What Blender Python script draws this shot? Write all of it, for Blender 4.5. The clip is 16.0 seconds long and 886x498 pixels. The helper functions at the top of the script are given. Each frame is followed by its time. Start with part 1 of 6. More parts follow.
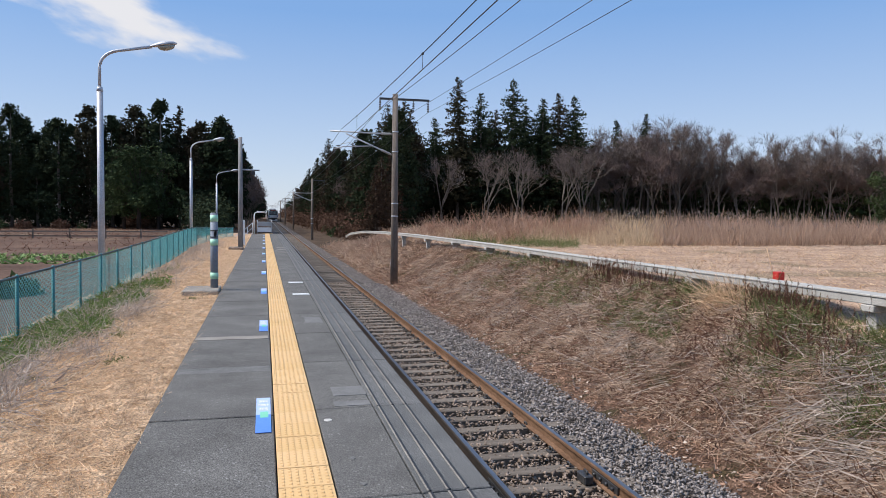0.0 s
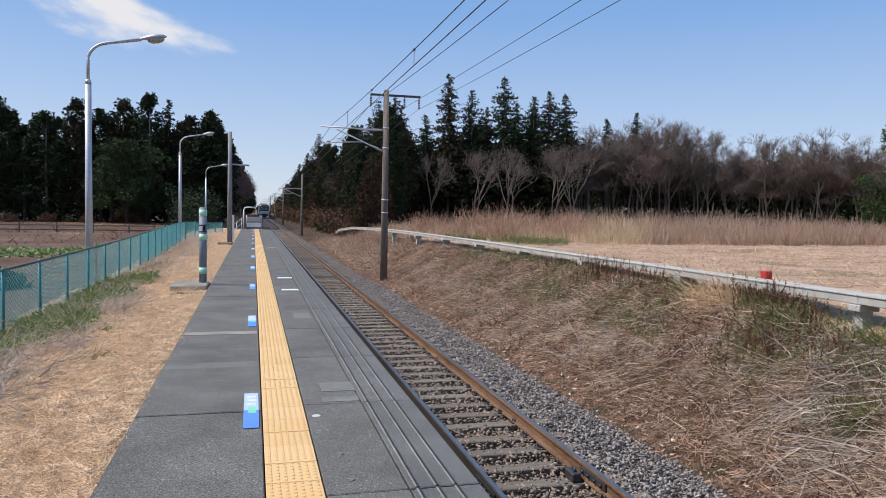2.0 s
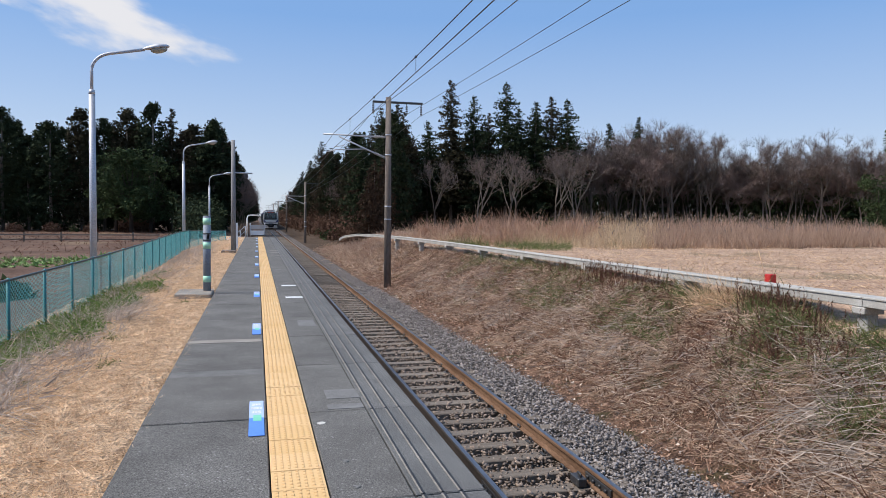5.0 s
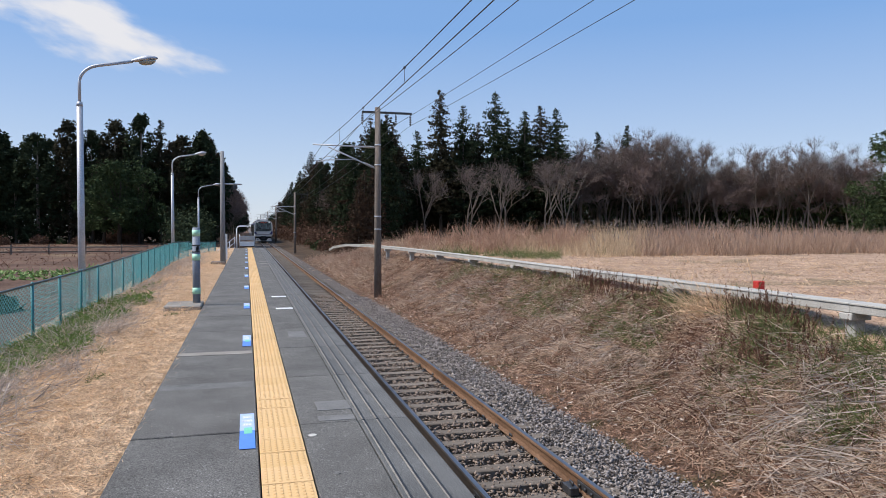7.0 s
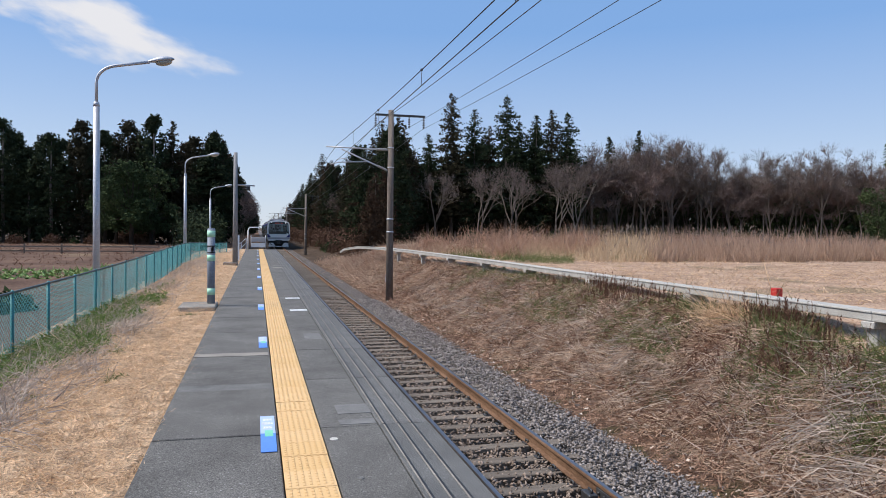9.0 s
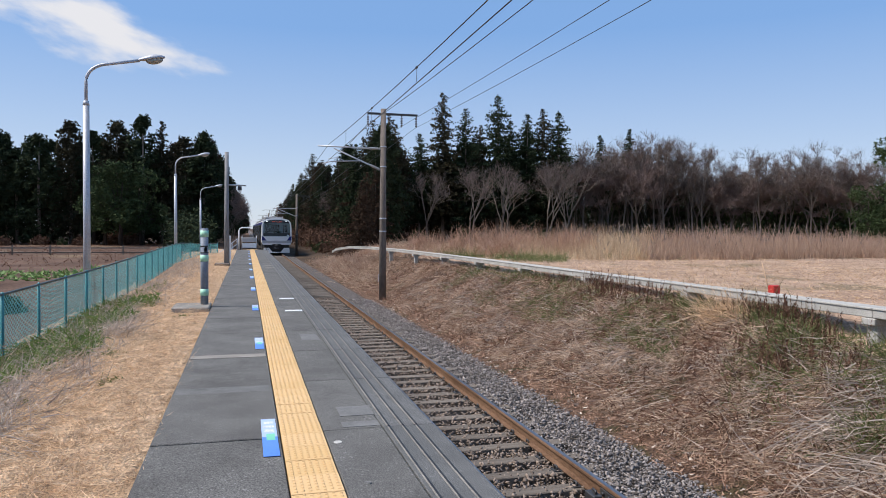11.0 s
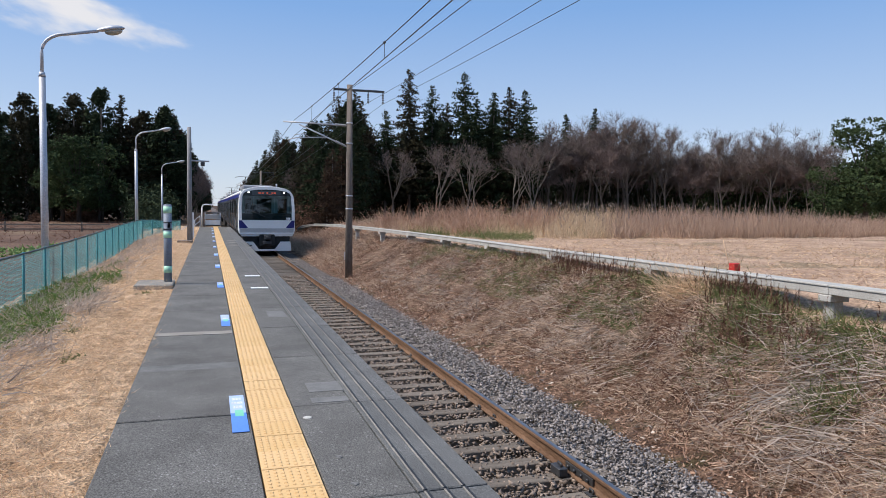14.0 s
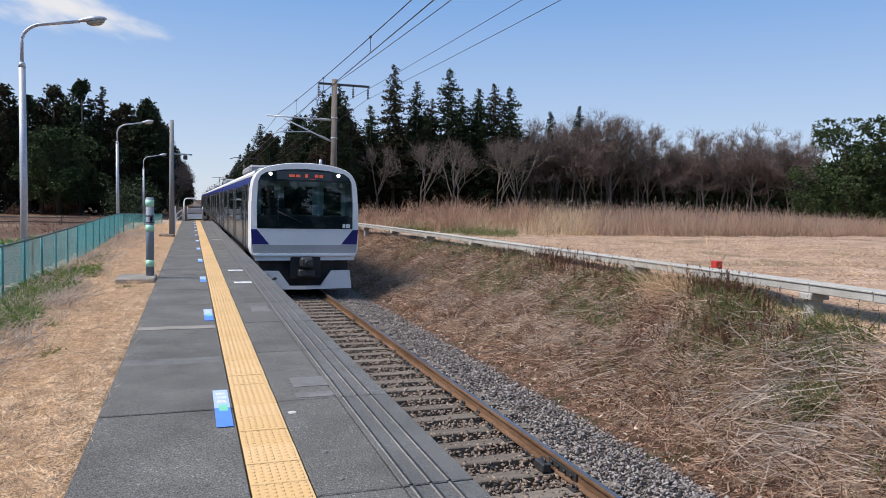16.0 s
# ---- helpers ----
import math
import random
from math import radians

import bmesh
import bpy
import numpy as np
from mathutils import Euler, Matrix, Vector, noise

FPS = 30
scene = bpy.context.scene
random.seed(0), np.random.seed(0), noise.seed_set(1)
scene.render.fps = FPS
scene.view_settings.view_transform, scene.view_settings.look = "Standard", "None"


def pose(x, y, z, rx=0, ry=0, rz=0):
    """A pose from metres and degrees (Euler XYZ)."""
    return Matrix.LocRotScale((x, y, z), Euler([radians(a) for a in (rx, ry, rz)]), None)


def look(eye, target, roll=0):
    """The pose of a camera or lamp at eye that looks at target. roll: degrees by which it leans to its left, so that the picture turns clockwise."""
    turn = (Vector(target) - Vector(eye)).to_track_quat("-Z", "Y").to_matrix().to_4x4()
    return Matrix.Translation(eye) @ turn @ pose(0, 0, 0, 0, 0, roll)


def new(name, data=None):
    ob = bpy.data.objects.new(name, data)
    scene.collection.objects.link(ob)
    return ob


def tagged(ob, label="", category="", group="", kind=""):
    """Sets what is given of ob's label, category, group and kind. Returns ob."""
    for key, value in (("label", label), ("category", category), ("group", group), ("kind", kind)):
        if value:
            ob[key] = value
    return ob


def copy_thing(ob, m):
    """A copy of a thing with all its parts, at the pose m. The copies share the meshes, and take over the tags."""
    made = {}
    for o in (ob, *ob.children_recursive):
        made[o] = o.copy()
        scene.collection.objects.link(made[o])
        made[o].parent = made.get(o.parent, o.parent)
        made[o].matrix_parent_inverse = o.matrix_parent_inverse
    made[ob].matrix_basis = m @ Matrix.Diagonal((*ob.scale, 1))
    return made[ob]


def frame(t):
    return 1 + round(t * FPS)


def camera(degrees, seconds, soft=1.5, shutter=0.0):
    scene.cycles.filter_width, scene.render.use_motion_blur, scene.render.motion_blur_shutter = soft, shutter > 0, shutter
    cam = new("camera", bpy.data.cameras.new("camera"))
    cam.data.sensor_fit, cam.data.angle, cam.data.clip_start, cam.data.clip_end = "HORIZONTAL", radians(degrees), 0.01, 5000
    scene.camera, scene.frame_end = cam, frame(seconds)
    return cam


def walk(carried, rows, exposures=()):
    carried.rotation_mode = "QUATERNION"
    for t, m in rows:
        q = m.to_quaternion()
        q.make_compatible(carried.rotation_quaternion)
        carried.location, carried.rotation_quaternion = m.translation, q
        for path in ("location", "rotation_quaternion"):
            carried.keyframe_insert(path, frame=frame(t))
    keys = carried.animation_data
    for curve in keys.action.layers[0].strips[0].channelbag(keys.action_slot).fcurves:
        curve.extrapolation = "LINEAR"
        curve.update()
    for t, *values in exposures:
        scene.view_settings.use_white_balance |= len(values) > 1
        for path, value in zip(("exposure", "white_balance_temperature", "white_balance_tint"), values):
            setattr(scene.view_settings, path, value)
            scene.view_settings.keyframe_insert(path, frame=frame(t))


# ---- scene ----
cam = camera(62.8, 16.0, soft=0.5)
PATH = [
    (0, (-0.07, 0.006, 1.467), (0.409, 1.945, 1.372), 0.6),
    (0.5, (-0.063, 0.001, 1.468), (0.411, 1.942, 1.376), 0.7),
    (1, (-0.053, -0.002, 1.467), (0.425, 1.938, 1.373), 0.9),
    (1.5, (-0.06, 0.006, 1.466), (0.433, 1.942, 1.368), 1.1),
    (2, (-0.068, 0.014, 1.461), (0.438, 1.946, 1.358), 1.1),
    (2.5, (-0.071, -0.002, 1.464), (0.436, 1.93, 1.352), 1.0),
    (3, (-0.073, 0.001, 1.466), (0.426, 1.935, 1.354), 0.7),
    (3.5, (-0.072, 0.0, 1.468), (0.421, 1.936, 1.367), 0.8),
    (4, (-0.072, 0.0, 1.465), (0.419, 1.936, 1.373), 0.7),
    (6.5, (-0.07, -0.011, 1.47), (0.447, 1.92, 1.396), 0.2),
    (7, (-0.073, -0.015, 1.474), (0.45, 1.915, 1.413), 0.1),
    (7.5, (-0.088, -0.016, 1.476), (0.428, 1.915, 1.42), 0.4),
    (8, (-0.125, -0.008, 1.476), (0.383, 1.925, 1.417), 0.8),
    (8.5, (-0.148, 0.026, 1.473), (0.35, 1.962, 1.42), 0.7),
    (11, (-0.233, 0.205, 1.455), (0.29, 2.134, 1.402), 0.4),
    (11.5, (-0.253, 0.219, 1.447), (0.297, 2.14, 1.377), 0.2),
    (12, (-0.257, 0.218, 1.449), (0.322, 2.131, 1.365), 0.2),
    (12.5, (-0.264, 0.223, 1.441), (0.332, 2.13, 1.349), 0.4),
    (13, (-0.265, 0.203, 1.444), (0.347, 2.104, 1.346), 0.4),
    (13.5, (-0.26, 0.197, 1.444), (0.36, 2.096, 1.34), 0.5),
    (14, (-0.262, 0.209, 1.439), (0.351, 2.109, 1.327), 0.7),
    (14.5, (-0.263, 0.207, 1.437), (0.345, 2.109, 1.315), 0.9),
    (15, (-0.267, 0.213, 1.434), (0.359, 2.108, 1.309), 1.1),
    (15.5, (-0.276, 0.22, 1.436), (0.368, 2.11, 1.315), 1.2),
    (16, (-0.279, 0.221, 1.432), (0.377, 2.107, 1.31), 1.2),
]
walk(cam, [(t, look(eye, target, roll)) for t, eye, target, roll in PATH], [(0, 0.17, 6350, 12)])

# ---- light ----
SUN_DIR = Vector((-0.60, 0.05, 0.80)).normalized()
elev, azim = math.asin(SUN_DIR.z), math.atan2(SUN_DIR.x, SUN_DIR.y)
world = bpy.data.worlds.new("sky")
scene.world = world
world.use_nodes = True
wn, wl = world.node_tree.nodes, world.node_tree.links
wn.clear()
w_out = wn.new("ShaderNodeOutputWorld")
w_bg = wn.new("ShaderNodeBackground")
w_sky = wn.new("ShaderNodeTexSky")
w_sky.sky_type, w_sky.sun_disc = "NISHITA", False
w_sky.sun_elevation, w_sky.sun_rotation = elev, azim % (2 * math.pi)
w_sky.air_density, w_sky.dust_density, w_sky.ozone_density, w_sky.altitude = 1.0, 0.3, 3.0, 50
w_bg.inputs["Strength"].default_value = 0.088


def cloud_mask():
    """Thin streaky cloud high over the woods, laid out by direction."""
    co = wn.new("ShaderNodeTexCoord")
    mp = wn.new("ShaderNodeMapping")
    mp.inputs["Scale"].default_value = (6.0, 6.0, 17.0)
    mp.inputs["Location"].default_value = (1.3, 0.4, 2.1)
    nz = wn.new("ShaderNodeTexNoise")
    nz.inputs["Scale"].default_value, nz.inputs["Detail"].default_value = 1.6, 9
    wl.new(mp.outputs["Vector"], nz.inputs["Vector"])
    sub = wn.new("ShaderNodeVectorMath")
    sub.operation = "SUBTRACT"
    wl.new(co.outputs["Generated"], sub.inputs[0])
    sub.inputs[1].default_value = Vector((-0.182, 0.955, 0.243)).normalized()
    mp2 = wn.new("ShaderNodeMapping")
    mp2.inputs["Rotation"].default_value = (0, radians(-15.0), 0)
    wl.new(sub.outputs["Vector"], mp2.inputs["Vector"])
    wl.new(mp2.outputs["Vector"], mp.inputs["Vector"])
    mul = wn.new("ShaderNodeVectorMath")
    mul.operation = "MULTIPLY"
    mul.inputs[1].default_value = (8.0, 5.0, 26.0)
    wl.new(mp2.outputs["Vector"], mul.inputs[0])
    ln = wn.new("ShaderNodeVectorMath")
    ln.operation = "LENGTH"
    wl.new(mul.outputs["Vector"], ln.inputs[0])
    add = wn.new("ShaderNodeMath")
    add.operation = "MULTIPLY_ADD"
    wl.new(nz.outputs["Fac"], add.inputs[0])
    add.inputs[1].default_value = 2.6
    neg = wn.new("ShaderNodeMath")
    neg.operation = "MULTIPLY"
    wl.new(ln.outputs["Value"], neg.inputs[0])
    neg.inputs[1].default_value = -1.0
    wl.new(neg.outputs["Value"], add.inputs[2])
    mr = wn.new("ShaderNodeMapRange")
    mr.interpolation_type = "SMOOTHSTEP"
    wl.new(add.outputs["Value"], mr.inputs["Value"])
    mr.inputs["From Min"].default_value, mr.inputs["From Max"].default_value = 0.25, 1.0
    return mr.outputs["Result"]


w_mix = wn.new("ShaderNodeMix")
w_mix.data_type = "RGBA"
wl.new(cloud_mask(), w_mix.inputs[0])
w_even = wn.new("ShaderNodeMix")
w_even.data_type = "RGBA"
w_even.inputs[0].default_value = 0.7
w_co, w_sep, w_rng, w_grad = wn.new("ShaderNodeTexCoord"), wn.new("ShaderNodeSeparateXYZ"), wn.new("ShaderNodeMapRange"), wn.new("ShaderNodeMix")
w_grad.data_type = "RGBA"
w_grad.inputs[6].default_value, w_grad.inputs[7].default_value = (7.3, 8.2, 9.4, 1), (2.6, 4.85, 8.8, 1)
w_rng.inputs["From Min"].default_value, w_rng.inputs["From Max"].default_value = 0.0, 0.26
wl.new(w_co.outputs["Generated"], w_sep.inputs[0])
wl.new(w_sep.outputs["Z"], w_rng.inputs["Value"])
wl.new(w_rng.outputs["Result"], w_grad.inputs[0])
wl.new(w_grad.outputs[2], w_even.inputs[7])
wl.new(w_sky.outputs["Color"], w_even.inputs[6])
wl.new(w_even.outputs[2], w_mix.inputs[6])
w_mix.inputs[7].default_value = (8.2, 8.2, 8.3, 1)
wl.new(w_mix.outputs[2], w_bg.inputs["Color"])
wl.new(w_bg.outputs["Background"], w_out.inputs["Surface"])

sun = new("sun", bpy.data.lights.new("sun", "SUN"))
sun.data.energy, sun.data.angle, sun.data.color = 4.5, radians(24.0), (1.0, 0.94, 0.86)
sun.matrix_world = look(SUN_DIR * 50, (0, 0, 0))


# ---- materials ----
def material(name, c1, c2, scale=3.0, grain=60.0, rough=0.85, bump=0.3, metal=0.0, rand=0.0, island=False, fleck=None, coord="Object", stretch=None, c3=None, amp=0.25, thin=0.0, relief=0.0):
    """Two colours in broad patches, a fine grain and relief; rand varies pieces, island varies joined bits."""
    m = bpy.data.materials.new(name)
    m.use_nodes = True
    n, l = m.node_tree.nodes, m.node_tree.links
    b = n["Principled BSDF"]
    co = n.new("ShaderNodeTexCoord")
    vec = n.new("ShaderNodeNewGeometry").outputs["Position"] if coord == "World" else co.outputs[coord]
    if stretch:
        mp = n.new("ShaderNodeMapping")
        mp.inputs["Scale"].default_value = stretch
        l.new(vec, mp.inputs["Vector"])
        vec = mp.outputs["Vector"]
    big, fine = n.new("ShaderNodeTexNoise"), n.new("ShaderNodeTexNoise")
    big.inputs["Scale"].default_value, big.inputs["Detail"].default_value, big.inputs["Roughness"].default_value = scale, 6, 0.6
    fine.inputs["Scale"].default_value, fine.inputs["Detail"].default_value = grain, 4
    l.new(vec, big.inputs["Vector"])
    l.new(vec, fine.inputs["Vector"])
    ramp = n.new("ShaderNodeMapRange")
    ramp.inputs["From Min"].default_value, ramp.inputs["From Max"].default_value = 0.32, 0.68
    l.new(big.outputs["Fac"], ramp.inputs["Value"])
    mix = n.new("ShaderNodeMix")
    mix.data_type = "RGBA"
    mix.inputs[6].default_value, mix.inputs[7].default_value = (*c1, 1), (*c2, 1)
    fac = ramp.outputs["Result"]
    if island or rand:
        src = n.new("ShaderNodeNewGeometry").outputs["Random Per Island"] if island else n.new("ShaderNodeObjectInfo").outputs["Random"]
        av = n.new("ShaderNodeMix")
        av.inputs[0].default_value = (0.75 if island is True else island) if island else rand
        l.new(fac, av.inputs[2])
        l.new(src, av.inputs[3])
        fac = av.outputs[0]
    l.new(fac, mix.inputs[0])
    col = mix.outputs[2]
    if c3:
        ra = n.new("ShaderNodeMapRange")
        ra.inputs["From Min"].default_value, ra.inputs["From Max"].default_value = 0.56, 0.64
        n3 = n.new("ShaderNodeTexNoise")
        n3.inputs["Scale"].default_value, n3.inputs["Detail"].default_value = scale * 0.37, 5
        l.new(vec, n3.inputs["Vector"])
        l.new(n3.outputs["Fac"], ra.inputs["Value"])
        m3 = n.new("ShaderNodeMix")
        m3.data_type = "RGBA"
        m3.inputs[7].default_value = (*c3, 1)
        l.new(ra.outputs["Result"], m3.inputs[0])
        l.new(col, m3.inputs[6])
        col = m3.outputs[2]
    g = n.new("ShaderNodeMix")
    g.data_type, g.blend_type = "RGBA", "MULTIPLY"
    g.inputs[0].default_value = 1
    gr = n.new("ShaderNodeMapRange")
    gr.inputs["From Min"].default_value, gr.inputs["From Max"].default_value = 0.3, 0.7
    gr.inputs["To Min"].default_value, gr.inputs["To Max"].default_value = 1 - amp * 1.1, 1 + amp * 0.9
    l.new(fine.outputs["Fac"], gr.inputs["Value"])
    l.new(col, g.inputs[6])
    l.new(gr.outputs["Result"], g.inputs[7])
    col = g.outputs[2]
    if fleck:
        v = n.new("ShaderNodeTexVoronoi")
        v.inputs["Scale"].default_value = fleck[0]
        l.new(vec, v.inputs["Vector"])
        r2 = n.new("ShaderNodeMapRange")
        r2.inputs["From Min"].default_value, r2.inputs["From Max"].default_value = 0.22, 0.12
        l.new(v.outputs["Distance"], r2.inputs["Value"])
        m4 = n.new("ShaderNodeMix")
        m4.data_type = "RGBA"
        m4.inputs[7].default_value = (*fleck[1], 1)
        k = n.new("ShaderNodeMath")
        k.operation = "MULTIPLY"
        l.new(r2.outputs["Result"], k.inputs[0])
        l.new(ramp.outputs["Result"], k.inputs[1])
        l.new(k.outputs["Value"], m4.inputs[0])
        l.new(col, m4.inputs[6])
        col = m4.outputs[2]
    l.new(col, b.inputs["Base Color"])
    b.inputs["Roughness"].default_value, b.inputs["Metallic"].default_value = rough, metal
    if rough >= 0.8:
        b.inputs["Specular IOR Level"].default_value = 0.12
    if thin:
        tl, ms = n.new("ShaderNodeBsdfTranslucent"), n.new("ShaderNodeMixShader")
        l.new(col, tl.inputs["Color"])
        ms.inputs[0].default_value = thin
        l.new(b.outputs["BSDF"], ms.inputs[1])
        l.new(tl.outputs["BSDF"], ms.inputs[2])
        l.new(ms.outputs["Shader"], n["Material Output"].inputs["Surface"])
    if bump:
        bp = n.new("ShaderNodeBump")
        bp.inputs["Strength"].default_value, bp.inputs["Distance"].default_value = bump, 0.01
        if relief:
            hm = n.new("ShaderNodeMath")
            hm.operation = "MULTIPLY_ADD"
            l.new(big.outputs["Fac"], hm.inputs[0])
            hm.inputs[1].default_value = 4.0
            l.new(fine.outputs["Fac"], hm.inputs[2])
            l.new(hm.outputs["Value"], bp.inputs["Height"])
            bp.inputs["Distance"].default_value = relief
        else:
            l.new(fine.outputs["Fac"], bp.inputs["Height"])
        l.new(bp.outputs["Normal"], b.inputs["Normal"])
    return m


def glow(name, color, strength):
    m = bpy.data.materials.new(name)
    m.use_nodes = True
    b = m.node_tree.nodes["Principled BSDF"]
    b.inputs["Base Color"].default_value = (*color, 1)
    b.inputs["Emission Color"].default_value = (*color, 1)
    b.inputs["Emission Strength"].default_value = strength
    return m


def glossy(name, color, rough=0.05, coat=1.0):
    m = bpy.data.materials.new(name)
    m.use_nodes = True
    n, l = m.node_tree.nodes, m.node_tree.links
    b = n["Principled BSDF"]
    nz = n.new("ShaderNodeTexNoise")
    nz.inputs["Scale"].default_value = 4
    mr = n.new("ShaderNodeMapRange")
    mr.inputs["To Min"].default_value, mr.inputs["To Max"].default_value = rough, rough + 0.06
    l.new(nz.outputs["Fac"], mr.inputs["Value"])
    l.new(mr.outputs["Result"], b.inputs["Roughness"])
    b.inputs["Base Color"].default_value = (*color, 1)
    b.inputs["Coat Weight"].default_value = coat
    b.inputs["Specular IOR Level"].default_value = 0.4
    b.inputs["Coat Roughness"].default_value = 0.03
    return m


ASPHALT = material("weathered_asphalt", (0.104, 0.098, 0.089), (0.172, 0.163, 0.149), 1.6, 120, 0.9, 0.5, coord="World", rand=0.25, amp=0.6, fleck=(30, (0.34, 0.33, 0.31)))
COPING = material("concrete_coping", (0.108, 0.106, 0.101), (0.165, 0.161, 0.153), 2, 120, 0.85, 0.5, coord="World", rand=0.25, amp=0.55, fleck=(46, (0.32, 0.32, 0.31)))
GROOVE = material("black_rubber_strip", (0.014, 0.014, 0.015), (0.035, 0.034, 0.034), 5, 90, 0.6, 0.2)
TILE = material("yellow_tactile_tile", (0.62, 0.385, 0.155), (0.70, 0.46, 0.225), 3, 70, 0.75, 0.15, rand=0.5, amp=0.05)
CONCRETE = material("pale_concrete", (0.36, 0.335, 0.295), (0.52, 0.495, 0.45), 1.5, 60, 0.9, 0.4)
CONCRETE_DIRTY = material("stained_concrete", (0.20, 0.18, 0.155), (0.32, 0.29, 0.25), 2.5, 60, 0.92, 0.5)
POLE_CONCRETE = material("brown_grey_pole", (0.165, 0.13, 0.105), (0.24, 0.20, 0.165), 3, 40, 0.85, 0.3, stretch=(1, 1, 0.15))
GREY_POLE = material("grey_concrete_pole", (0.22, 0.215, 0.215), (0.31, 0.305, 0.30), 3, 40, 0.85, 0.3, stretch=(1, 1, 0.15))
GALV = material("galvanised_steel", (0.42, 0.43, 0.46), (0.52, 0.53, 0.56), 2, 50, 0.5, 0.1, metal=0.35)
DARK_STEEL = material("dark_steel", (0.05, 0.05, 0.055), (0.09, 0.088, 0.085), 4, 50, 0.5, 0.2, metal=0.5)
RUST = material("rusty_rail_side", (0.12, 0.068, 0.04), (0.205, 0.122, 0.075), 4, 60, 0.85, 0.4, stretch=(1, 0.3, 1))
# left rail: the platform's shadow is put into this darker colour
SHADED_RAIL = material("shaded_dark_rail", (0.035, 0.028, 0.024), (0.08, 0.062, 0.05), 4, 60, 0.6, 0.3, stretch=(1, 0.3, 1))
RAIL_TOP = material("worn_rail_head", (0.20, 0.16, 0.14), (0.34, 0.32, 0.32), 1.2, 30, 0.32, 0.1, metal=0.9, stretch=(6, 0.15, 1))
SLEEPER = material("weathered_timber", (0.12, 0.098, 0.08), (0.25, 0.21, 0.17), 3, 45, 0.9, 0.6, rand=0.5, stretch=(0.4, 5, 5))
STONE = material("ballast_stone", (0.085, 0.073, 0.067), (0.45, 0.395, 0.36), 12, 90, 0.9, 0.2, island=True)
STONE_DARK = material("rust_dusted_ballast", (0.10, 0.077, 0.062), (0.38, 0.295, 0.235), 12, 90, 0.9, 0.2, island=True)
BED = material("ballast_bed", (0.075, 0.063, 0.056), (0.25, 0.215, 0.19), 16, 26, 0.95, 1.0, relief=0.03, amp=0.5)
VERGE = material("dry_verge_soil", (0.40, 0.25, 0.145), (0.84, 0.58, 0.365), 6.5, 55, 0.95, 1.0, relief=0.04, amp=0.4, c3=(0.54, 0.345, 0.20))
STRAW = material("dry_straw", (0.50, 0.32, 0.18), (0.88, 0.65, 0.43), 2, 20, 0.85, 0.0, island=True, thin=0.3)
STALK = material("grey_dead_stalk", (0.22, 0.135, 0.09), (0.80, 0.60, 0.435), 2, 20, 0.85, 0.0, island=True, thin=0.3)
LITTER = material("red_brown_litter", (0.24, 0.135, 0.09), (0.58, 0.38, 0.265), 2, 20, 0.85, 0.0, island=True, thin=0.2)
PALE_STALK = material("pale_grey_stalk", (0.24, 0.185, 0.145), (0.66, 0.55, 0.455), 2, 20, 0.85, 0.0, island=True, thin=0.2)
VERGE_GREEN = material("green_verge_weed", (0.075, 0.125, 0.03), (0.22, 0.29, 0.09), 2, 20, 0.8, 0.0, island=True, thin=0.35)
PALE_CHIP = material("pale_leaf_chip", (0.42, 0.33, 0.26), (0.72, 0.62, 0.52), 2, 20, 0.85, 0.0, island=True)
RUSSET = material("russet_weed", (0.085, 0.042, 0.028), (0.22, 0.115, 0.075), 2, 20, 0.85, 0.0, island=True, thin=0.2)
GREEN_BLADE = material("green_weed", (0.085, 0.105, 0.035), (0.24, 0.255, 0.105), 2, 20, 0.8, 0.0, island=True, thin=0.35)
BANK = material("bank_litter_soil", (0.065, 0.037, 0.025), (0.27, 0.165, 0.108), 4.5, 40, 0.95, 1.0, c3=(0.10, 0.075, 0.04), relief=0.05, amp=0.5)
PATCH = material("worn_cement_patch", (0.145, 0.141, 0.133), (0.215, 0.209, 0.197), 5, 90, 0.9, 0.4)
FIELD_STRAW = material("mown_field", (0.31, 0.20, 0.135), (0.52, 0.365, 0.255), 1.1, 22, 0.95, 0.9, relief=0.04, amp=0.4, c3=(0.26, 0.19, 0.12))
SOIL = material("bare_field_soil", (0.085, 0.05, 0.035), (0.16, 0.10, 0.07), 0.25, 8, 0.95, 0.6, c3=(0.20, 0.14, 0.09))
FOREST_FLOOR = material("leaf_litter", (0.045, 0.03, 0.02), (0.11, 0.075, 0.05), 0.5, 6, 0.95, 0.5)
REED = material("dry_reed", (0.38, 0.26, 0.155), (0.74, 0.56, 0.37), 2, 20, 0.85, 0.0, island=True, thin=0.25)
REED_RED = material("red_brown_reed", (0.26, 0.165, 0.115), (0.56, 0.39, 0.28), 2, 20, 0.85, 0.0, island=True, thin=0.2)
PLUME = material("reed_plume", (0.15, 0.115, 0.095), (0.29, 0.235, 0.20), 2, 20, 0.9, 0.0, island=True)
CEDAR = material("cedar_foliage", (0.012, 0.022, 0.012), (0.046, 0.058, 0.026), 0.6, 8, 0.95, 0.0, island=0.5)
CEDAR_RUST = material("winter_rust_foliage", (0.028, 0.018, 0.012), (0.078, 0.048, 0.030), 0.6, 8, 0.95, 0.0, island=0.5)
CEDAR_BROWN = material("brownish_green_foliage", (0.020, 0.020, 0.012), (0.062, 0.052, 0.028), 0.6, 8, 0.95, 0.0, island=0.5)
BROADLEAF = material("evergreen_leaf", (0.020, 0.036, 0.016), (0.072, 0.095, 0.036), 0.6, 8, 0.9, 0.0, island=0.5)
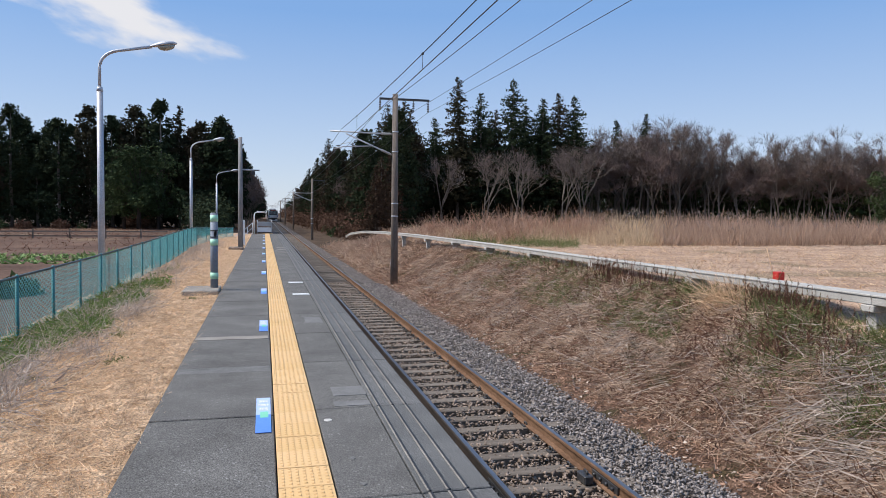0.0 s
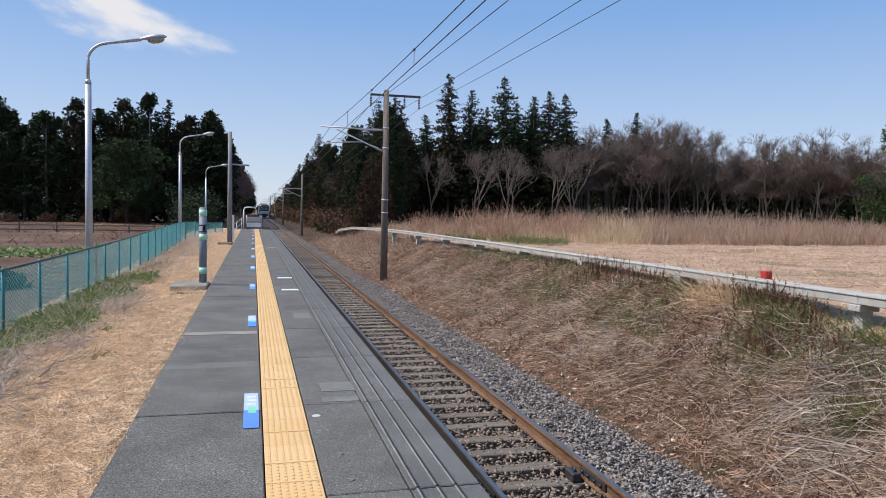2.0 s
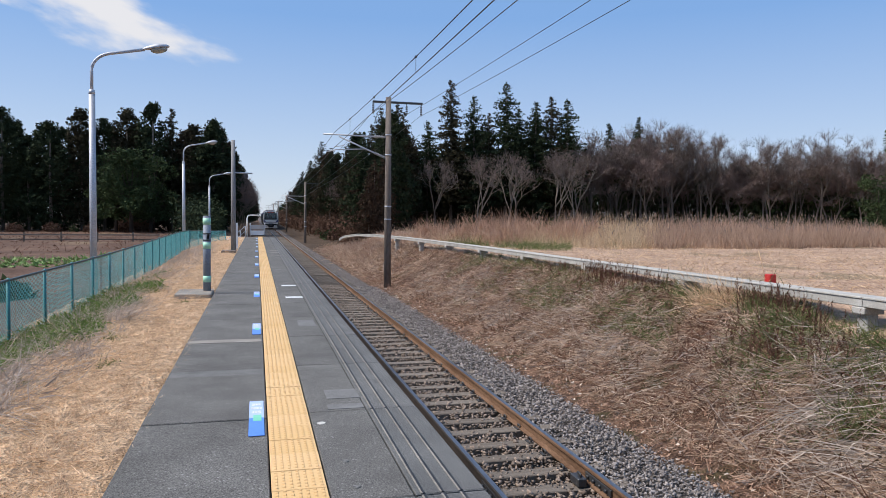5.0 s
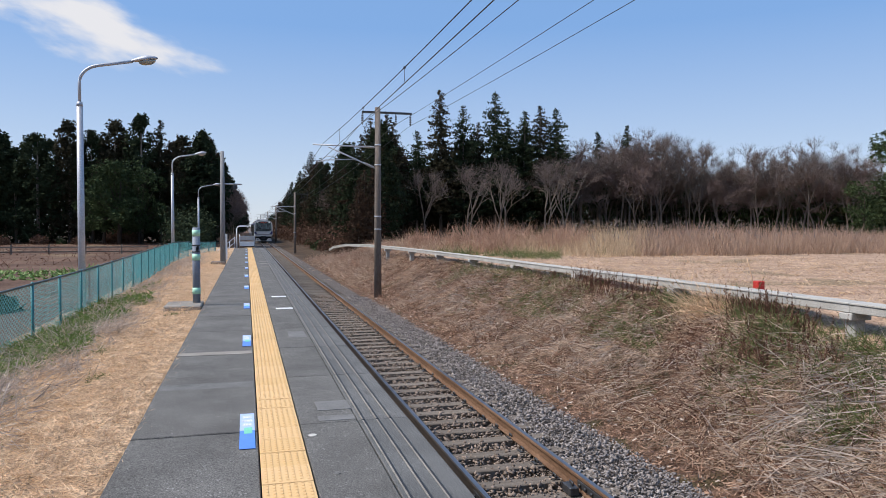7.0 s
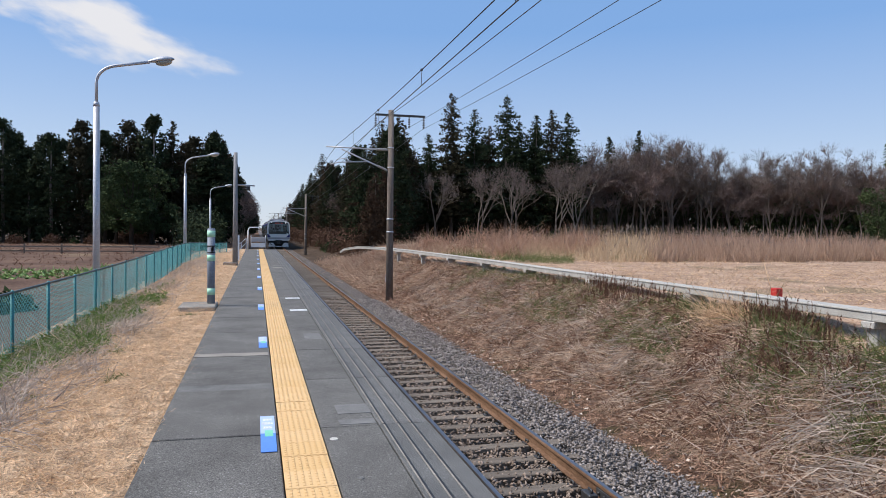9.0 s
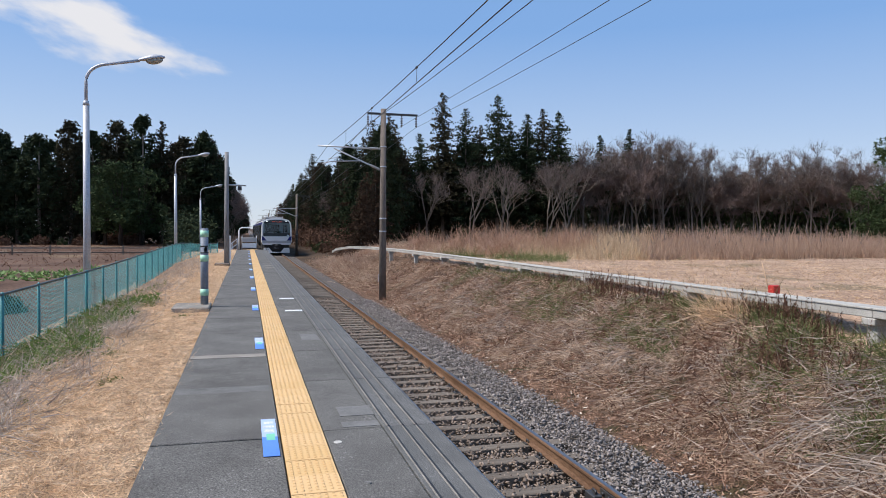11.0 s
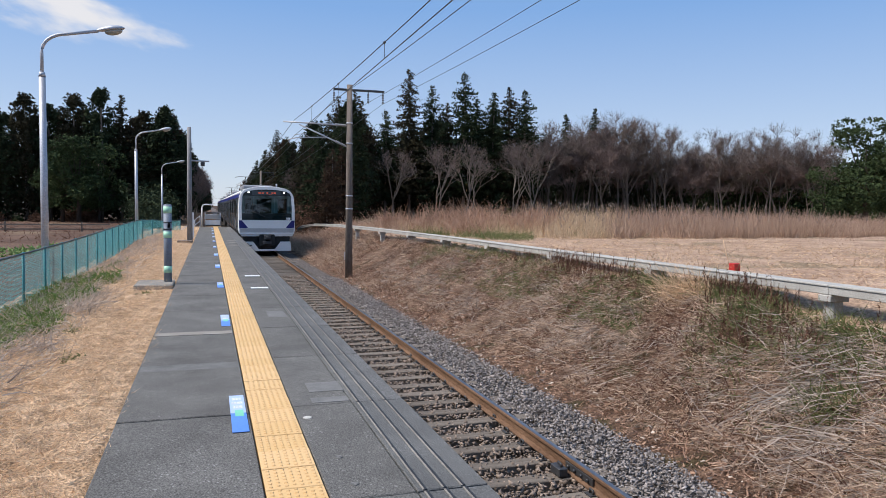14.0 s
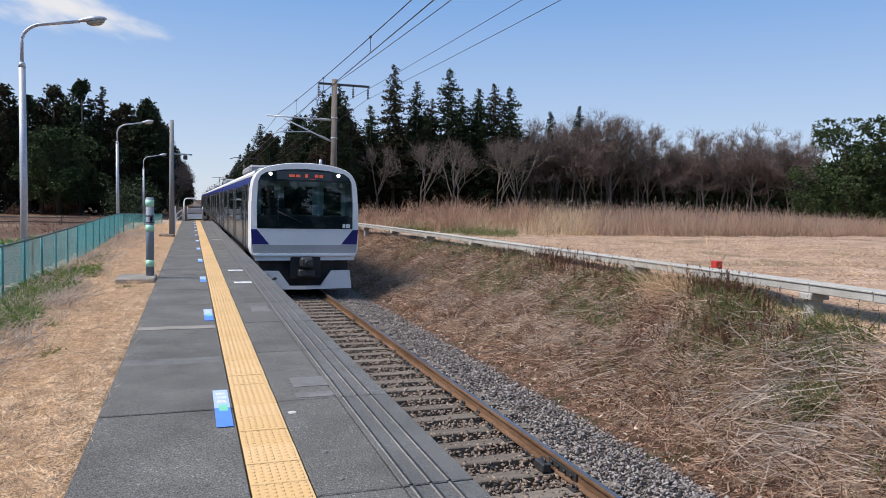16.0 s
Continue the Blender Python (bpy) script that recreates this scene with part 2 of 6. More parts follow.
BARK = material("bark", (0.10, 0.08, 0.066), (0.22, 0.185, 0.155), 4, 40, 0.9, 0.5, stretch=(3, 3, 0.5))
BARK_DARK = material("dark_bark", (0.035, 0.027, 0.021), (0.075, 0.06, 0.05), 4, 40, 0.9, 0.5, stretch=(3, 3, 0.5))
TWIG = material("bare_twig", (0.105, 0.080, 0.070), (0.22, 0.175, 0.152), 1, 9, 0.9, 0.0, island=0.5)
TWIG_RED = material("reddish_bare_twig", (0.110, 0.076, 0.066), (0.225, 0.165, 0.145), 1, 9, 0.9, 0.0, island=0.5)
FENCE_GREEN = material("teal_fence_paint", (0.022, 0.165, 0.175), (0.045, 0.24, 0.245), 3, 40, 0.5, 0.05)
FENCE_WIRE = material("teal_coated_wire", (0.06, 0.30, 0.31), (0.10, 0.40, 0.41), 3, 40, 0.5, 0.0)
FENCE_RAIL = material("dark_fence_rail", (0.05, 0.075, 0.075), (0.09, 0.115, 0.11), 3, 40, 0.6, 0.1)
SIGN_GREY = material("grey_sign_post", (0.165, 0.195, 0.24), (0.22, 0.25, 0.295), 3, 50, 0.6, 0.1)
BAND = material("pale_green_band", (0.36, 0.66, 0.46), (0.44, 0.74, 0.54), 3, 50, 0.5, 0.05, amp=0.05)
WHITE = material("white_paint", (0.70, 0.70, 0.70), (0.80, 0.80, 0.79), 2, 50, 0.5, 0.05, amp=0.05)
MARK = material("worn_white_mark", (0.55, 0.55, 0.53), (0.75, 0.75, 0.73), 8, 70, 0.8, 0.1)
BLUE_LABEL = material("blue_sticker", (0.09, 0.22, 0.62), (0.12, 0.27, 0.70), 3, 50, 0.45, 0.05, amp=0.05)
PALE_LABEL = material("pale_blue_sticker", (0.36, 0.46, 0.74), (0.44, 0.54, 0.80), 3, 50, 0.5, 0.05, amp=0.05)
GREEN_LABEL = material("green_sticker", (0.16, 0.52, 0.33), (0.22, 0.6, 0.4), 3, 50, 0.5, 0.05, amp=0.05)
BLACK = material("black_plastic", (0.012, 0.012, 0.014), (0.025, 0.025, 0.028), 3, 40, 0.5, 0.05)
RED = material("red_marker_paint", (0.42, 0.02, 0.015), (0.52, 0.035, 0.025), 5, 40, 0.5, 0.1)
STEEL_BODY = material("brushed_stainless", (0.34, 0.345, 0.355), (0.44, 0.445, 0.455), 1, 50, 0.22, 0.02, metal=1.0, stretch=(1, 0.1, 8), amp=0.05)
TRAIN_WHITE = material("white_train_paint", (0.78, 0.765, 0.735), (0.84, 0.825, 0.795), 1, 30, 0.35, 0.02, amp=0.05)
TRAIN_BLUE = material("deep_blue_band", (0.008, 0.010, 0.12), (0.012, 0.015, 0.155), 1, 30, 0.35, 0.02, amp=0.05)
TRAIN_GREY = material("grey_front_panel", (0.37, 0.36, 0.35), (0.44, 0.43, 0.42), 1, 30, 0.4, 0.02, amp=0.05)
UNDER = material("underfloor_black", (0.012, 0.012, 0.013), (0.035, 0.033, 0.031), 3, 40, 0.7, 0.1)
ROOF_GREY = material("roof_grey", (0.24, 0.24, 0.25), (0.34, 0.34, 0.35), 1, 30, 0.6, 0.05, amp=0.05)
GLASS = glossy("dark_window_glass", (0.004, 0.011, 0.013), 0.02, 0.0)


def pane_glass(name, tint):
    """Clear tinted window glass."""
    m = bpy.data.materials.new(name)
    m.use_nodes = True
    n, l = m.node_tree.nodes, m.node_tree.links
    n.clear()
    tr, gl, mx, fr, o = n.new("ShaderNodeBsdfTransparent"), n.new("ShaderNodeBsdfGlossy"), n.new("ShaderNodeMixShader"), n.new("ShaderNodeFresnel"), n.new("ShaderNodeOutputMaterial")
    tr.inputs["Color"].default_value = (*tint, 1)
    gl.inputs["Roughness"].default_value = 0.02
    fr.inputs["IOR"].default_value = 1.75
    l.new(fr.outputs["Fac"], mx.inputs[0])
    l.new(tr.outputs["BSDF"], mx.inputs[1])
    l.new(gl.outputs["BSDF"], mx.inputs[2])
    l.new(mx.outputs["Shader"], o.inputs["Surface"])
    return m


WINDSCREEN = pane_glass("tinted_windscreen", (0.42, 0.60, 0.62))
CAB_GREY = material("cab_interior_grey", (0.26, 0.31, 0.31), (0.34, 0.39, 0.39), 2, 30, 0.6, 0.05, amp=0.1)
CAB_PALE = material("cab_interior_pale", (0.40, 0.45, 0.44), (0.50, 0.55, 0.54), 2, 30, 0.5, 0.05, amp=0.1)
SMOKED = glossy("smoked_display", (0.045, 0.055, 0.06), 0.1, 0.0)
LENS = glossy("lamp_lens", (0.35, 0.33, 0.27), 0.15)
HEADLIGHT = glow("lit_headlight", (1.0, 0.97, 0.92), 3)
ORANGE_LED = glow("orange_led", (1.0, 0.16, 0.07), 0.12)
GREEN_LEAF = material("cabbage_leaf", (0.14, 0.24, 0.05), (0.34, 0.45, 0.15), 3, 20, 0.7, 0.0, island=True)
WIRE = material("dark_wire", (0.02, 0.02, 0.022), (0.04, 0.04, 0.042), 3, 40, 0.5, 0.0)
RUST_BRUSH = material("rusty_brush", (0.06, 0.032, 0.02), (0.16, 0.09, 0.06), 1, 9, 0.9, 0.0, island=True)
TWIG_MASS = material("twig_mass", (0.082, 0.062, 0.051), (0.165, 0.127, 0.106), 1, 9, 0.9, 0.0, island=True)
JOINT = material("grey_cement_joint", (0.125, 0.121, 0.113), (0.19, 0.183, 0.172), 4, 70, 0.9, 0.4, amp=0.4)
INSULATOR = material("pale_insulator", (0.35, 0.33, 0.31), (0.45, 0.43, 0.40), 3, 40, 0.3, 0.0)


# ---- mesh helpers ----
def box(bm, x0, x1, y0, y1, z0, z1, bevel=0.0):
    vs = [bm.verts.new((x, y, z)) for z in (z0, z1) for y in (y0, y1) for x in (x0, x1)]
    fs = [bm.faces.new([vs[i] for i in f]) for f in ((0, 2, 3, 1), (4, 5, 7, 6), (0, 1, 5, 4), (2, 6, 7, 3), (0, 4, 6, 2), (1, 3, 7, 5))]
    if bevel:
        bmesh.ops.bevel(bm, geom=list({e for f in fs for e in f.edges}), offset=bevel, segments=1, affect="EDGES")
    return vs


def tube(bm, pts, radii, n=8, cap=True):
    """A round bar along points, with a radius at each."""
    pts = [Vector(p) for p in pts]
    if not hasattr(radii, "__len__"):
        radii = [radii] * len(pts)
    rings = []
    for i, p in enumerate(pts):
        d = (pts[min(i + 1, len(pts) - 1)] - pts[max(i - 1, 0)]).normalized()
        a = d.orthogonal().normalized() if abs(d.z) < 0.99 else Vector((1, 0, 0))
        if abs(d.z) < 0.99:
            a = d.cross(Vector((0, 0, 1))).normalized()
        b = d.cross(a)
        rings.append([bm.verts.new(p + radii[i] * (math.cos(2 * math.pi * k / n) * a + math.sin(2 * math.pi * k / n) * b)) for k in range(n)])
    for r0, r1 in zip(rings, rings[1:]):
        for k in range(n):
            bm.faces.new((r0[k], r0[(k + 1) % n], r1[(k + 1) % n], r1[k])).smooth = True
    if cap:
        bm.faces.new(rings[0][::-1])
        bm.faces.new(rings[-1])


def prism(bm, outline, y0, y1):
    """A closed outline in x, z drawn out along y."""
    a = [bm.verts.new((x, y0, z)) for x, z in outline]
    b = [bm.verts.new((x, y1, z)) for x, z in outline]
    n = len(outline)
    for i in range(n):
        bm.faces.new((a[i], a[(i + 1) % n], b[(i + 1) % n], b[i]))
    bm.faces.new(a[::-1])
    bm.faces.new(b)


def to_mesh(name, bm, mat):
    me = bpy.data.meshes.new(name)
    bmesh.ops.recalc_face_normals(bm, faces=bm.faces)
    bm.to_mesh(me)
    bm.free()
    me.materials.append(mat)
    return me


def part(name, bm, mat, parent=None, label=""):
    ob = new(name, to_mesh(name, bm, mat))
    if parent:
        ob.parent = parent
    if label:
        ob["label"] = label
    return ob


def piece(name, me, parent, m):
    ob = new(name, me)
    ob.parent = parent
    ob.matrix_basis = m
    return ob


def thing(name, label, category, group="", m=None):
    ob = new(name)
    ob.empty_display_size = 0.2
    if m is not None:
        ob.matrix_basis = m
    return tagged(ob, label, category, group)


def np_mesh(name, verts, quads, mats, index=None, smooth=False):
    """A mesh from arrays: verts (n, 3), faces (m, 3 or 4)."""
    verts, quads = np.asarray(verts, np.float32), np.asarray(quads, np.int32)
    k = quads.shape[1]
    me = bpy.data.meshes.new(name)
    me.vertices.add(len(verts))
    me.vertices.foreach_set("co", verts.ravel())
    me.loops.add(quads.size)
    me.loops.foreach_set("vertex_index", quads.ravel())
    me.polygons.add(len(quads))
    me.polygons.foreach_set("loop_start", np.arange(0, quads.size, k, dtype=np.int32))
    me.polygons.foreach_set("loop_total", np.full(len(quads), k, np.int32))
    for m in mats:
        me.materials.append(m)
    if index is not None:
        me.polygons.foreach_set("material_index", np.asarray(index, np.int32))
    if smooth:
        me.polygons.foreach_set("use_smooth", np.ones(len(quads), bool))
    me.update(calc_edges=True)
    me.validate()
    return me


# ---- ground ----
TRACK = 2.70
RAIL_Z = -1.10
PLAT_L, PLAT_R, PLAT_END = -0.86, 1.13, 53.0


def smooth(a, b, x):
    t = np.clip((x - a) / (b - a), 0, 1)
    return t * t * (3 - 2 * t)


def wave(x, y, s, seed=0.0):
    return np.sin(x * s + 1.7 * np.sin(y * s * 0.7 + seed)) * np.cos(y * s * 0.9 + seed * 2 + 1.3 * np.sin(x * s * 0.6))


def height(x, y):
    """The lie of the land."""
    x, y = np.asarray(x, float), np.asarray(y, float)
    far = smooth(PLAT_END, PLAT_END + 8, y)
    left = -0.03 - 0.47 * smooth(-1.9, -3.7, x) - 0.35 * smooth(-4, -9, x) + 0.3 * smooth(25, 48, y) * smooth(-1.5, -4, x) * (1 - smooth(-6, -10, x))
    left = left + 0.03 * wave(x, y, 2.1) + (0.022 * wave(x, y, 5.3, 2) + 0.012 * wave(x, y, 10.7, 4)) * smooth(-0.9, -1.3, x)
    left = np.minimum(left, 0.05) * (1 - far) + far * (-1.32 + 0.62 * smooth(0.0, -4.0, x))
    top = 0.22 + 0.05 * wave(x, y, 0.35) + 0.02 * wave(x, y, 1.1, 3)
    end = 1 - smooth(48.5, 56, y) * (1 - smooth(9, 15, x))
    rise = smooth(4.4, 8.9, x) * 0.75 + 0.25 * np.clip((x - 4.6) / 3.4, 0, 1)
    right = -1.36 + (top + 1.36) * rise * (0.25 + 0.75 * end)
    right = right + 0.08 * wave(x, y, 1.9, 1) * smooth(4.8, 5.6, x) * (1 - smooth(7.2, 8.2, x)) + (0.06 * wave(x, y, 4.7, 5) + 0.03 * wave(x, y, 9.1, 2)) * smooth(4.7, 5.4, x) * (1 - smooth(7.3, 7.9, x))
    right = right + 0.06 * smooth(6.4, 7.6, x) * (1 - smooth(7.9, 8.8, x)) * (1 - smooth(34, 42, y)) * (smooth(8.6, 9.4, y) - 2.0 * (1 - smooth(8.5, 9.3, y)))
    z = np.where(x > 4.4, right, np.where(x < -0.7, left, np.where(far > 0, np.where(x < 1.0, left, -1.36), -1.36)))
    return z


def axis(*spans):
    out = []
    for a, b, n in spans:
        out += list(np.linspace(a, b, n, endpoint=False))
    return np.array(out + [spans[-1][1]])


def ground():
    xs = axis((-1600, -300, 4), (-300, -60, 8), (-60, -12, 16), (-12, -4, 20), (-4, -0.8, 26), (-0.8, 1.0, 4), (1.0, 4.4, 12), (4.4, 8.4, 44), (8.4, 16, 24), (16, 60, 30), (60, 300, 10), (300, 1600, 4))
    ys = axis((-300, -20, 6), (-20, 2, 20), (2, 30, 140), (30, 60, 80), (60, 120, 30), (120, 400, 28), (400, 2500, 6))
    X, Y = np.meshgrid(xs, ys, indexing="ij")
    V = np.stack([X, Y, height(X, Y)], -1).reshape(-1, 3)
    nx, ny = len(xs), len(ys)
    i, j = np.meshgrid(np.arange(nx - 1), np.arange(ny - 1), indexing="ij")
    a = (i * ny + j).ravel()
    Q = np.stack([a, a + ny, a + ny + 1, a + 1], -1)
    cx, cy = ((xs[:-1] + xs[1:]) / 2)[i].ravel(), ((ys[:-1] + ys[1:]) / 2)[j].ravel()
    idx = np.where(cx < -4.0, 0, np.where(cx < 1.0, 1, np.where(cx < 4.4, 2, np.where(cx < 7.7, 3, 4))))
    idx = np.where((cy > 62) & (cx > 4.4), 5, idx)
    idx = np.where((cy > 98) & (cx < 1.0), 5, idx)
    idx = np.where((cy > 54) & (cx < 1.0) & (cx > -4), 3, idx)
    me = np_mesh("ground", V, Q, [SOIL, VERGE, BED, BANK, FIELD_STRAW, FOREST_FLOOR], idx, True)
    tagged(new("ground", me), "sheet of soil, dry verge, ballast bed and mown field", "ground", kind="structure")


ground()


# ---- grasses, stalks and stones ----
RNG = np.random.default_rng(7)


def blades(name, pos, direction, length, width, mat, label, category, bend=0.3, segs=3):
    """Thin tapering blades, each a bent ribbon from pos along direction."""
    n = len(pos)
    d = direction / np.linalg.norm(direction, axis=1, keepdims=True)
    side = np.cross(d, RNG.normal(size=(n, 3)))
    side /= np.linalg.norm(side, axis=1, keepdims=True) + 1e-9
    sag = RNG.normal(size=(n, 3)) * bend
    sag[:, 2] -= bend * 0.6
    V, Q = [], []
    for s in range(segs + 1):
        t = s / segs
        c = pos + d * (length * t)[:, None] + sag * (length * t * t)[:, None]
        w = (width * (1 - 0.75 * t))[:, None] * side
        V += [c - w, c + w]
    V = np.stack(V, 1)
    base = np.arange(n)[:, None] * (2 * (segs + 1))
    for s in range(segs):
        Q.append(np.concatenate([base + 2 * s, base + 2 * s + 1, base + 2 * s + 3, base + 2 * s + 2], 1))
    Q = np.stack(Q, 1).reshape(-1, 4)
    me = np_mesh(name, V.reshape(-1, 3), Q, [mat])
    return tagged(new(name, me), label, category, kind="stuff")


def scatter(n, x0, x1, y0, y1, near=1.0):
    """Random feet on the land, thicker towards small y as near grows."""
    x = RNG.uniform(x0, x1, n)
    y = y0 + (y1 - y0) * RNG.uniform(0, 1, n) ** near
    return x, y


def feet(x, y, dz=0.0):
    return np.stack([x, y, height(x, y) + dz], -1)


def dirs(n, up, spread=1.0):
    d = RNG.normal(size=(n, 3)) * spread
    d[:, 2] = np.abs(d[:, 2]) * 0.4 + up
    return d


def patchy(x, y, s, seed, cut):
    return wave(x, y, s, seed) + 0.6 * wave(x, y, s * 2.3, seed + 4) > cut


def tussocks(name, clumps, each, area, spread, length, width, mat, label, category, lean):
    """Mats of stalks: each clump's stalks fan out one way."""
    cx, cy = scatter(clumps, *area)
    n = clumps * each
    x = np.repeat(cx, each) + RNG.normal(size=n) * spread
    y = np.repeat(cy, each) + RNG.normal(size=n) * spread
    d = np.repeat(RNG.normal(size=(clumps, 3)) * 0.7 + np.array(lean), each, 0) + RNG.normal(size=(n, 3)) * 0.28
    d[:, 2] = np.abs(d[:, 2]) * 0.6 + 0.15
    p = feet(x, y, 0.0)
    p[:, 2] += RNG.uniform(0, 0.09, n)
    return blades(name, p, d, RNG.uniform(*length, n), RNG.uniform(*width, n), mat, label, category, 0.3, 2)


def swaths(name, clumps, each, area, spread, length, width, mat, label, category, pile):
    """Fallen stalks lying in combed bundles that swing round over the slope."""
    cx, cy = scatter(clumps, *area)
    k = wave(cx, cy, 2.3, 0.7) + 0.7 * wave(cx, cy, 5.1, 3.0) > -0.75
    cx, cy = cx[k], cy[k]
    clumps = len(cx)
    ang = 2.9 + 1.5 * wave(cx, cy, 0.9, 1.5) + RNG.normal(size=clumps) * 0.9
    n = clumps * each
    x = np.repeat(cx, each) + RNG.normal(size=n) * spread
    y = np.repeat(cy, each) + RNG.normal(size=n) * spread
    a = np.repeat(ang, each) + RNG.normal(size=n) * 0.32
    d = np.stack([np.cos(a), np.sin(a), np.repeat(RNG.uniform(-0.05, 0.4, clumps), each) + RNG.normal(size=n) * 0.12], -1)
    d[:, 2] += 0.30 * d[:, 0]
    p = feet(x, y, 0.01)
    p[:, 2] += np.abs(RNG.normal(size=n)) * pile * 0.5
    return blades(name, p, d, RNG.uniform(*length, n), RNG.uniform(*width, n), mat, label, category, 0.22, 2)


def grasses():
    # matted straw on the verge beside the platform
    x, y = scatter(46000, -3.2, -0.81, 2.2, 46, 2.0)
    blades("verge_straw", feet(x, y, 0.005), dirs(len(x), 0.18), RNG.uniform(0.025, 0.085, len(x)), RNG.uniform(0.0016, 0.0035, len(x)), STRAW, "matted short dry straw on the verge", "dry grass", 0.25, 1)
    tussocks("verge_straw_tufts", 1900, 14, (-2.7, -0.95, 2.4, 40, 1.6), 0.06, (0.03, 0.09), (0.0018, 0.004), STRAW, "small tufts of matted straw on the verge", "dry grass", (0.1, -0.2, 0.3))
    x, y = scatter(9000, -3.9, -2.0, 4.0, 40, 1.6)
    k = patchy(x, y, 0.9, 2, -0.1)
    x, y = x[k], y[k]
    blades("verge_dead_stalks", feet(x[:1500], y[:1500]), dirs(1500, 0.45), RNG.uniform(0.2, 0.55, 1500), RNG.uniform(0.003, 0.006, 1500), STALK, "tangled grey dead stalks along the fence", "dead weeds", 0.5)
    tussocks("verge_straw_mats", 300, 28, (-3.4, -1.8, 3.0, 38, 1.4), 0.14, (0.10, 0.36), (0.0028, 0.006), PALE_STALK, "grey mats of fallen stalks by the fence", "dead weeds", (0.5, -0.2, 0.5))
    tussocks("grey_twig_mats", 85, 26, (-2.75, -1.75, 5.4, 14, 1.1), 0.12, (0.10, 0.32), (0.0025, 0.005), PALE_STALK, "grey mats of dead twigs on the verge", "dead weeds", (0.4, -0.2, 0.5))
    x, y = scatter(26000, -3.7, -1.95, 6.0, 22, 1.1)
    k = patchy(x, y, 1.1, 7, 0.2 + 0.5 * (x + 2.75))
    x, y = x[k], y[k]
    p = feet(x, y)
    p[:, 2] += RNG.uniform(0, 0.2, len(x)) ** 1.2
    blades("verge_green_weeds", p, dirs(len(x), 0.25), RNG.uniform(0.03, 0.12, len(x)), RNG.uniform(0.007, 0.018, len(x)), VERGE_GREEN, "green weeds climbing at the fence foot", "weeds", 0.5)
    tx = np.array([-1.75, -2.05, -1.25, -2.4, -2.3, -1.5])
    ty = np.array([9.2, 6.9, 13.0, 12.8, 8.1, 7.6])
    x, y = np.repeat(tx, 60) + RNG.normal(size=360) * 0.07, np.repeat(ty, 60) + RNG.normal(size=360) * 0.09
    blades("verge_tufts", feet(x, y), dirs(360, 0.6), RNG.uniform(0.03, 0.085, 360), RNG.uniform(0.004, 0.008, 360), GREEN_BLADE, "small green tufts in the straw", "grass tuft", 0.4)
    # the bank across the track: swaths of fallen stalks, combed one way each
    swaths("bank_swaths", 2500, 22, (4.95, 7.75, 3.3, 47, 1.7), 0.11, (0.10, 0.34), (0.0026, 0.0056), STALK, "combed mats of dead grass on the bank", "dead grass", 0.14)
    swaths("bank_pale_swaths", 300, 18, (5.3, 7.5, 3.3, 26, 1.6), 0.10, (0.14, 0.42), (0.003, 0.006), PALE_STALK, "pale bundles of fallen stalks on the bank", "dead grass", 0.2)
    tussocks("bank_dark_tangle", 900, 16, (5.0, 7.8, 3.2, 47, 1.7), 0.16, (0.08, 0.3), (0.004, 0.009), RUSSET, "dark red-brown undergrowth among the dead grass", "dead grass", (-0.2, 0.0, 0.5))
    tussocks("far_bank_grass", 620, 16, (4.9, 10.0, 34, 62, 1.0), 0.28, (0.2, 0.6), (0.008, 0.018), STALK, "dead grass where the bank runs out", "dead grass", (-0.2, 0.0, 0.6))
    tussocks("far_bank_brush", 260, 16, (5.4, 10.0, 38, 62, 1.0), 0.3, (0.2, 0.7), (0.008, 0.018), LITTER, "reddish brush where the bank runs out", "dead grass", (-0.2, 0.0, 0.7))
    x, y = scatter(17000, 4.7, 7.7, 3.5, 47, 1.8)
    blades("bank_litter", feet(x, y, 0.01), dirs(len(x), 0.15), RNG.uniform(0.04, 0.18, len(x)), RNG.uniform(0.004, 0.012, len(x)), LITTER, "reddish dead litter on the bank", "dead grass", 0.3, 2)
    x, y = scatter(9000, 4.8, 7.6, 16, 48, 1.0)
    blades("far_bank_litter", feet(x, y, 0.02), dirs(len(x), 0.3), RNG.uniform(0.08, 0.3, len(x)), RNG.uniform(0.008, 0.02, len(x)), LITTER, "reddish dead litter along the far bank", "dead grass", 0.3, 2)
    x, y = scatter(800, 5.1, 7.4, 3.6, 24, 1.5)
    d = dirs(len(x), 0.15)
    d[:, 0] -= 0.2
    blades("bank_stems", feet(x, y, 0.10), d, RNG.uniform(0.25, 0.8, len(x)), RNG.uniform(0.0035, 0.007, len(x)), PALE_STALK, "long pale fallen stems on the bank", "dead stems", 0.2, 4)
    # reed canes lying in a heap at the near end
    swaths("fallen_canes", 26, 16, (5.3, 7.2, 5.4, 7.6, 1.0), 0.2, (0.35, 0.85), (0.005, 0.010), PALE_STALK, "heap of pale fallen reed canes", "dead stems", 0.2)
    for nm, n, area, cut, L, W, lab in (("bank_green_weeds", 15000, (6.3, 8.0, 4, 26, 1.4), 0.25, (0.06, 0.26), (0.004, 0.010), "low green weeds among the dead grass"),
                                        ("bank_low_green", 7000, (5.4, 7.0, 4, 40, 1.6), 0.75, (0.05, 0.2), (0.004, 0.009), "sparse green shoots low on the bank")):
        x, y = scatter(n, *area)
        k = patchy(x, y, 0.95, 3, cut)
        x, y = x[k], y[k]
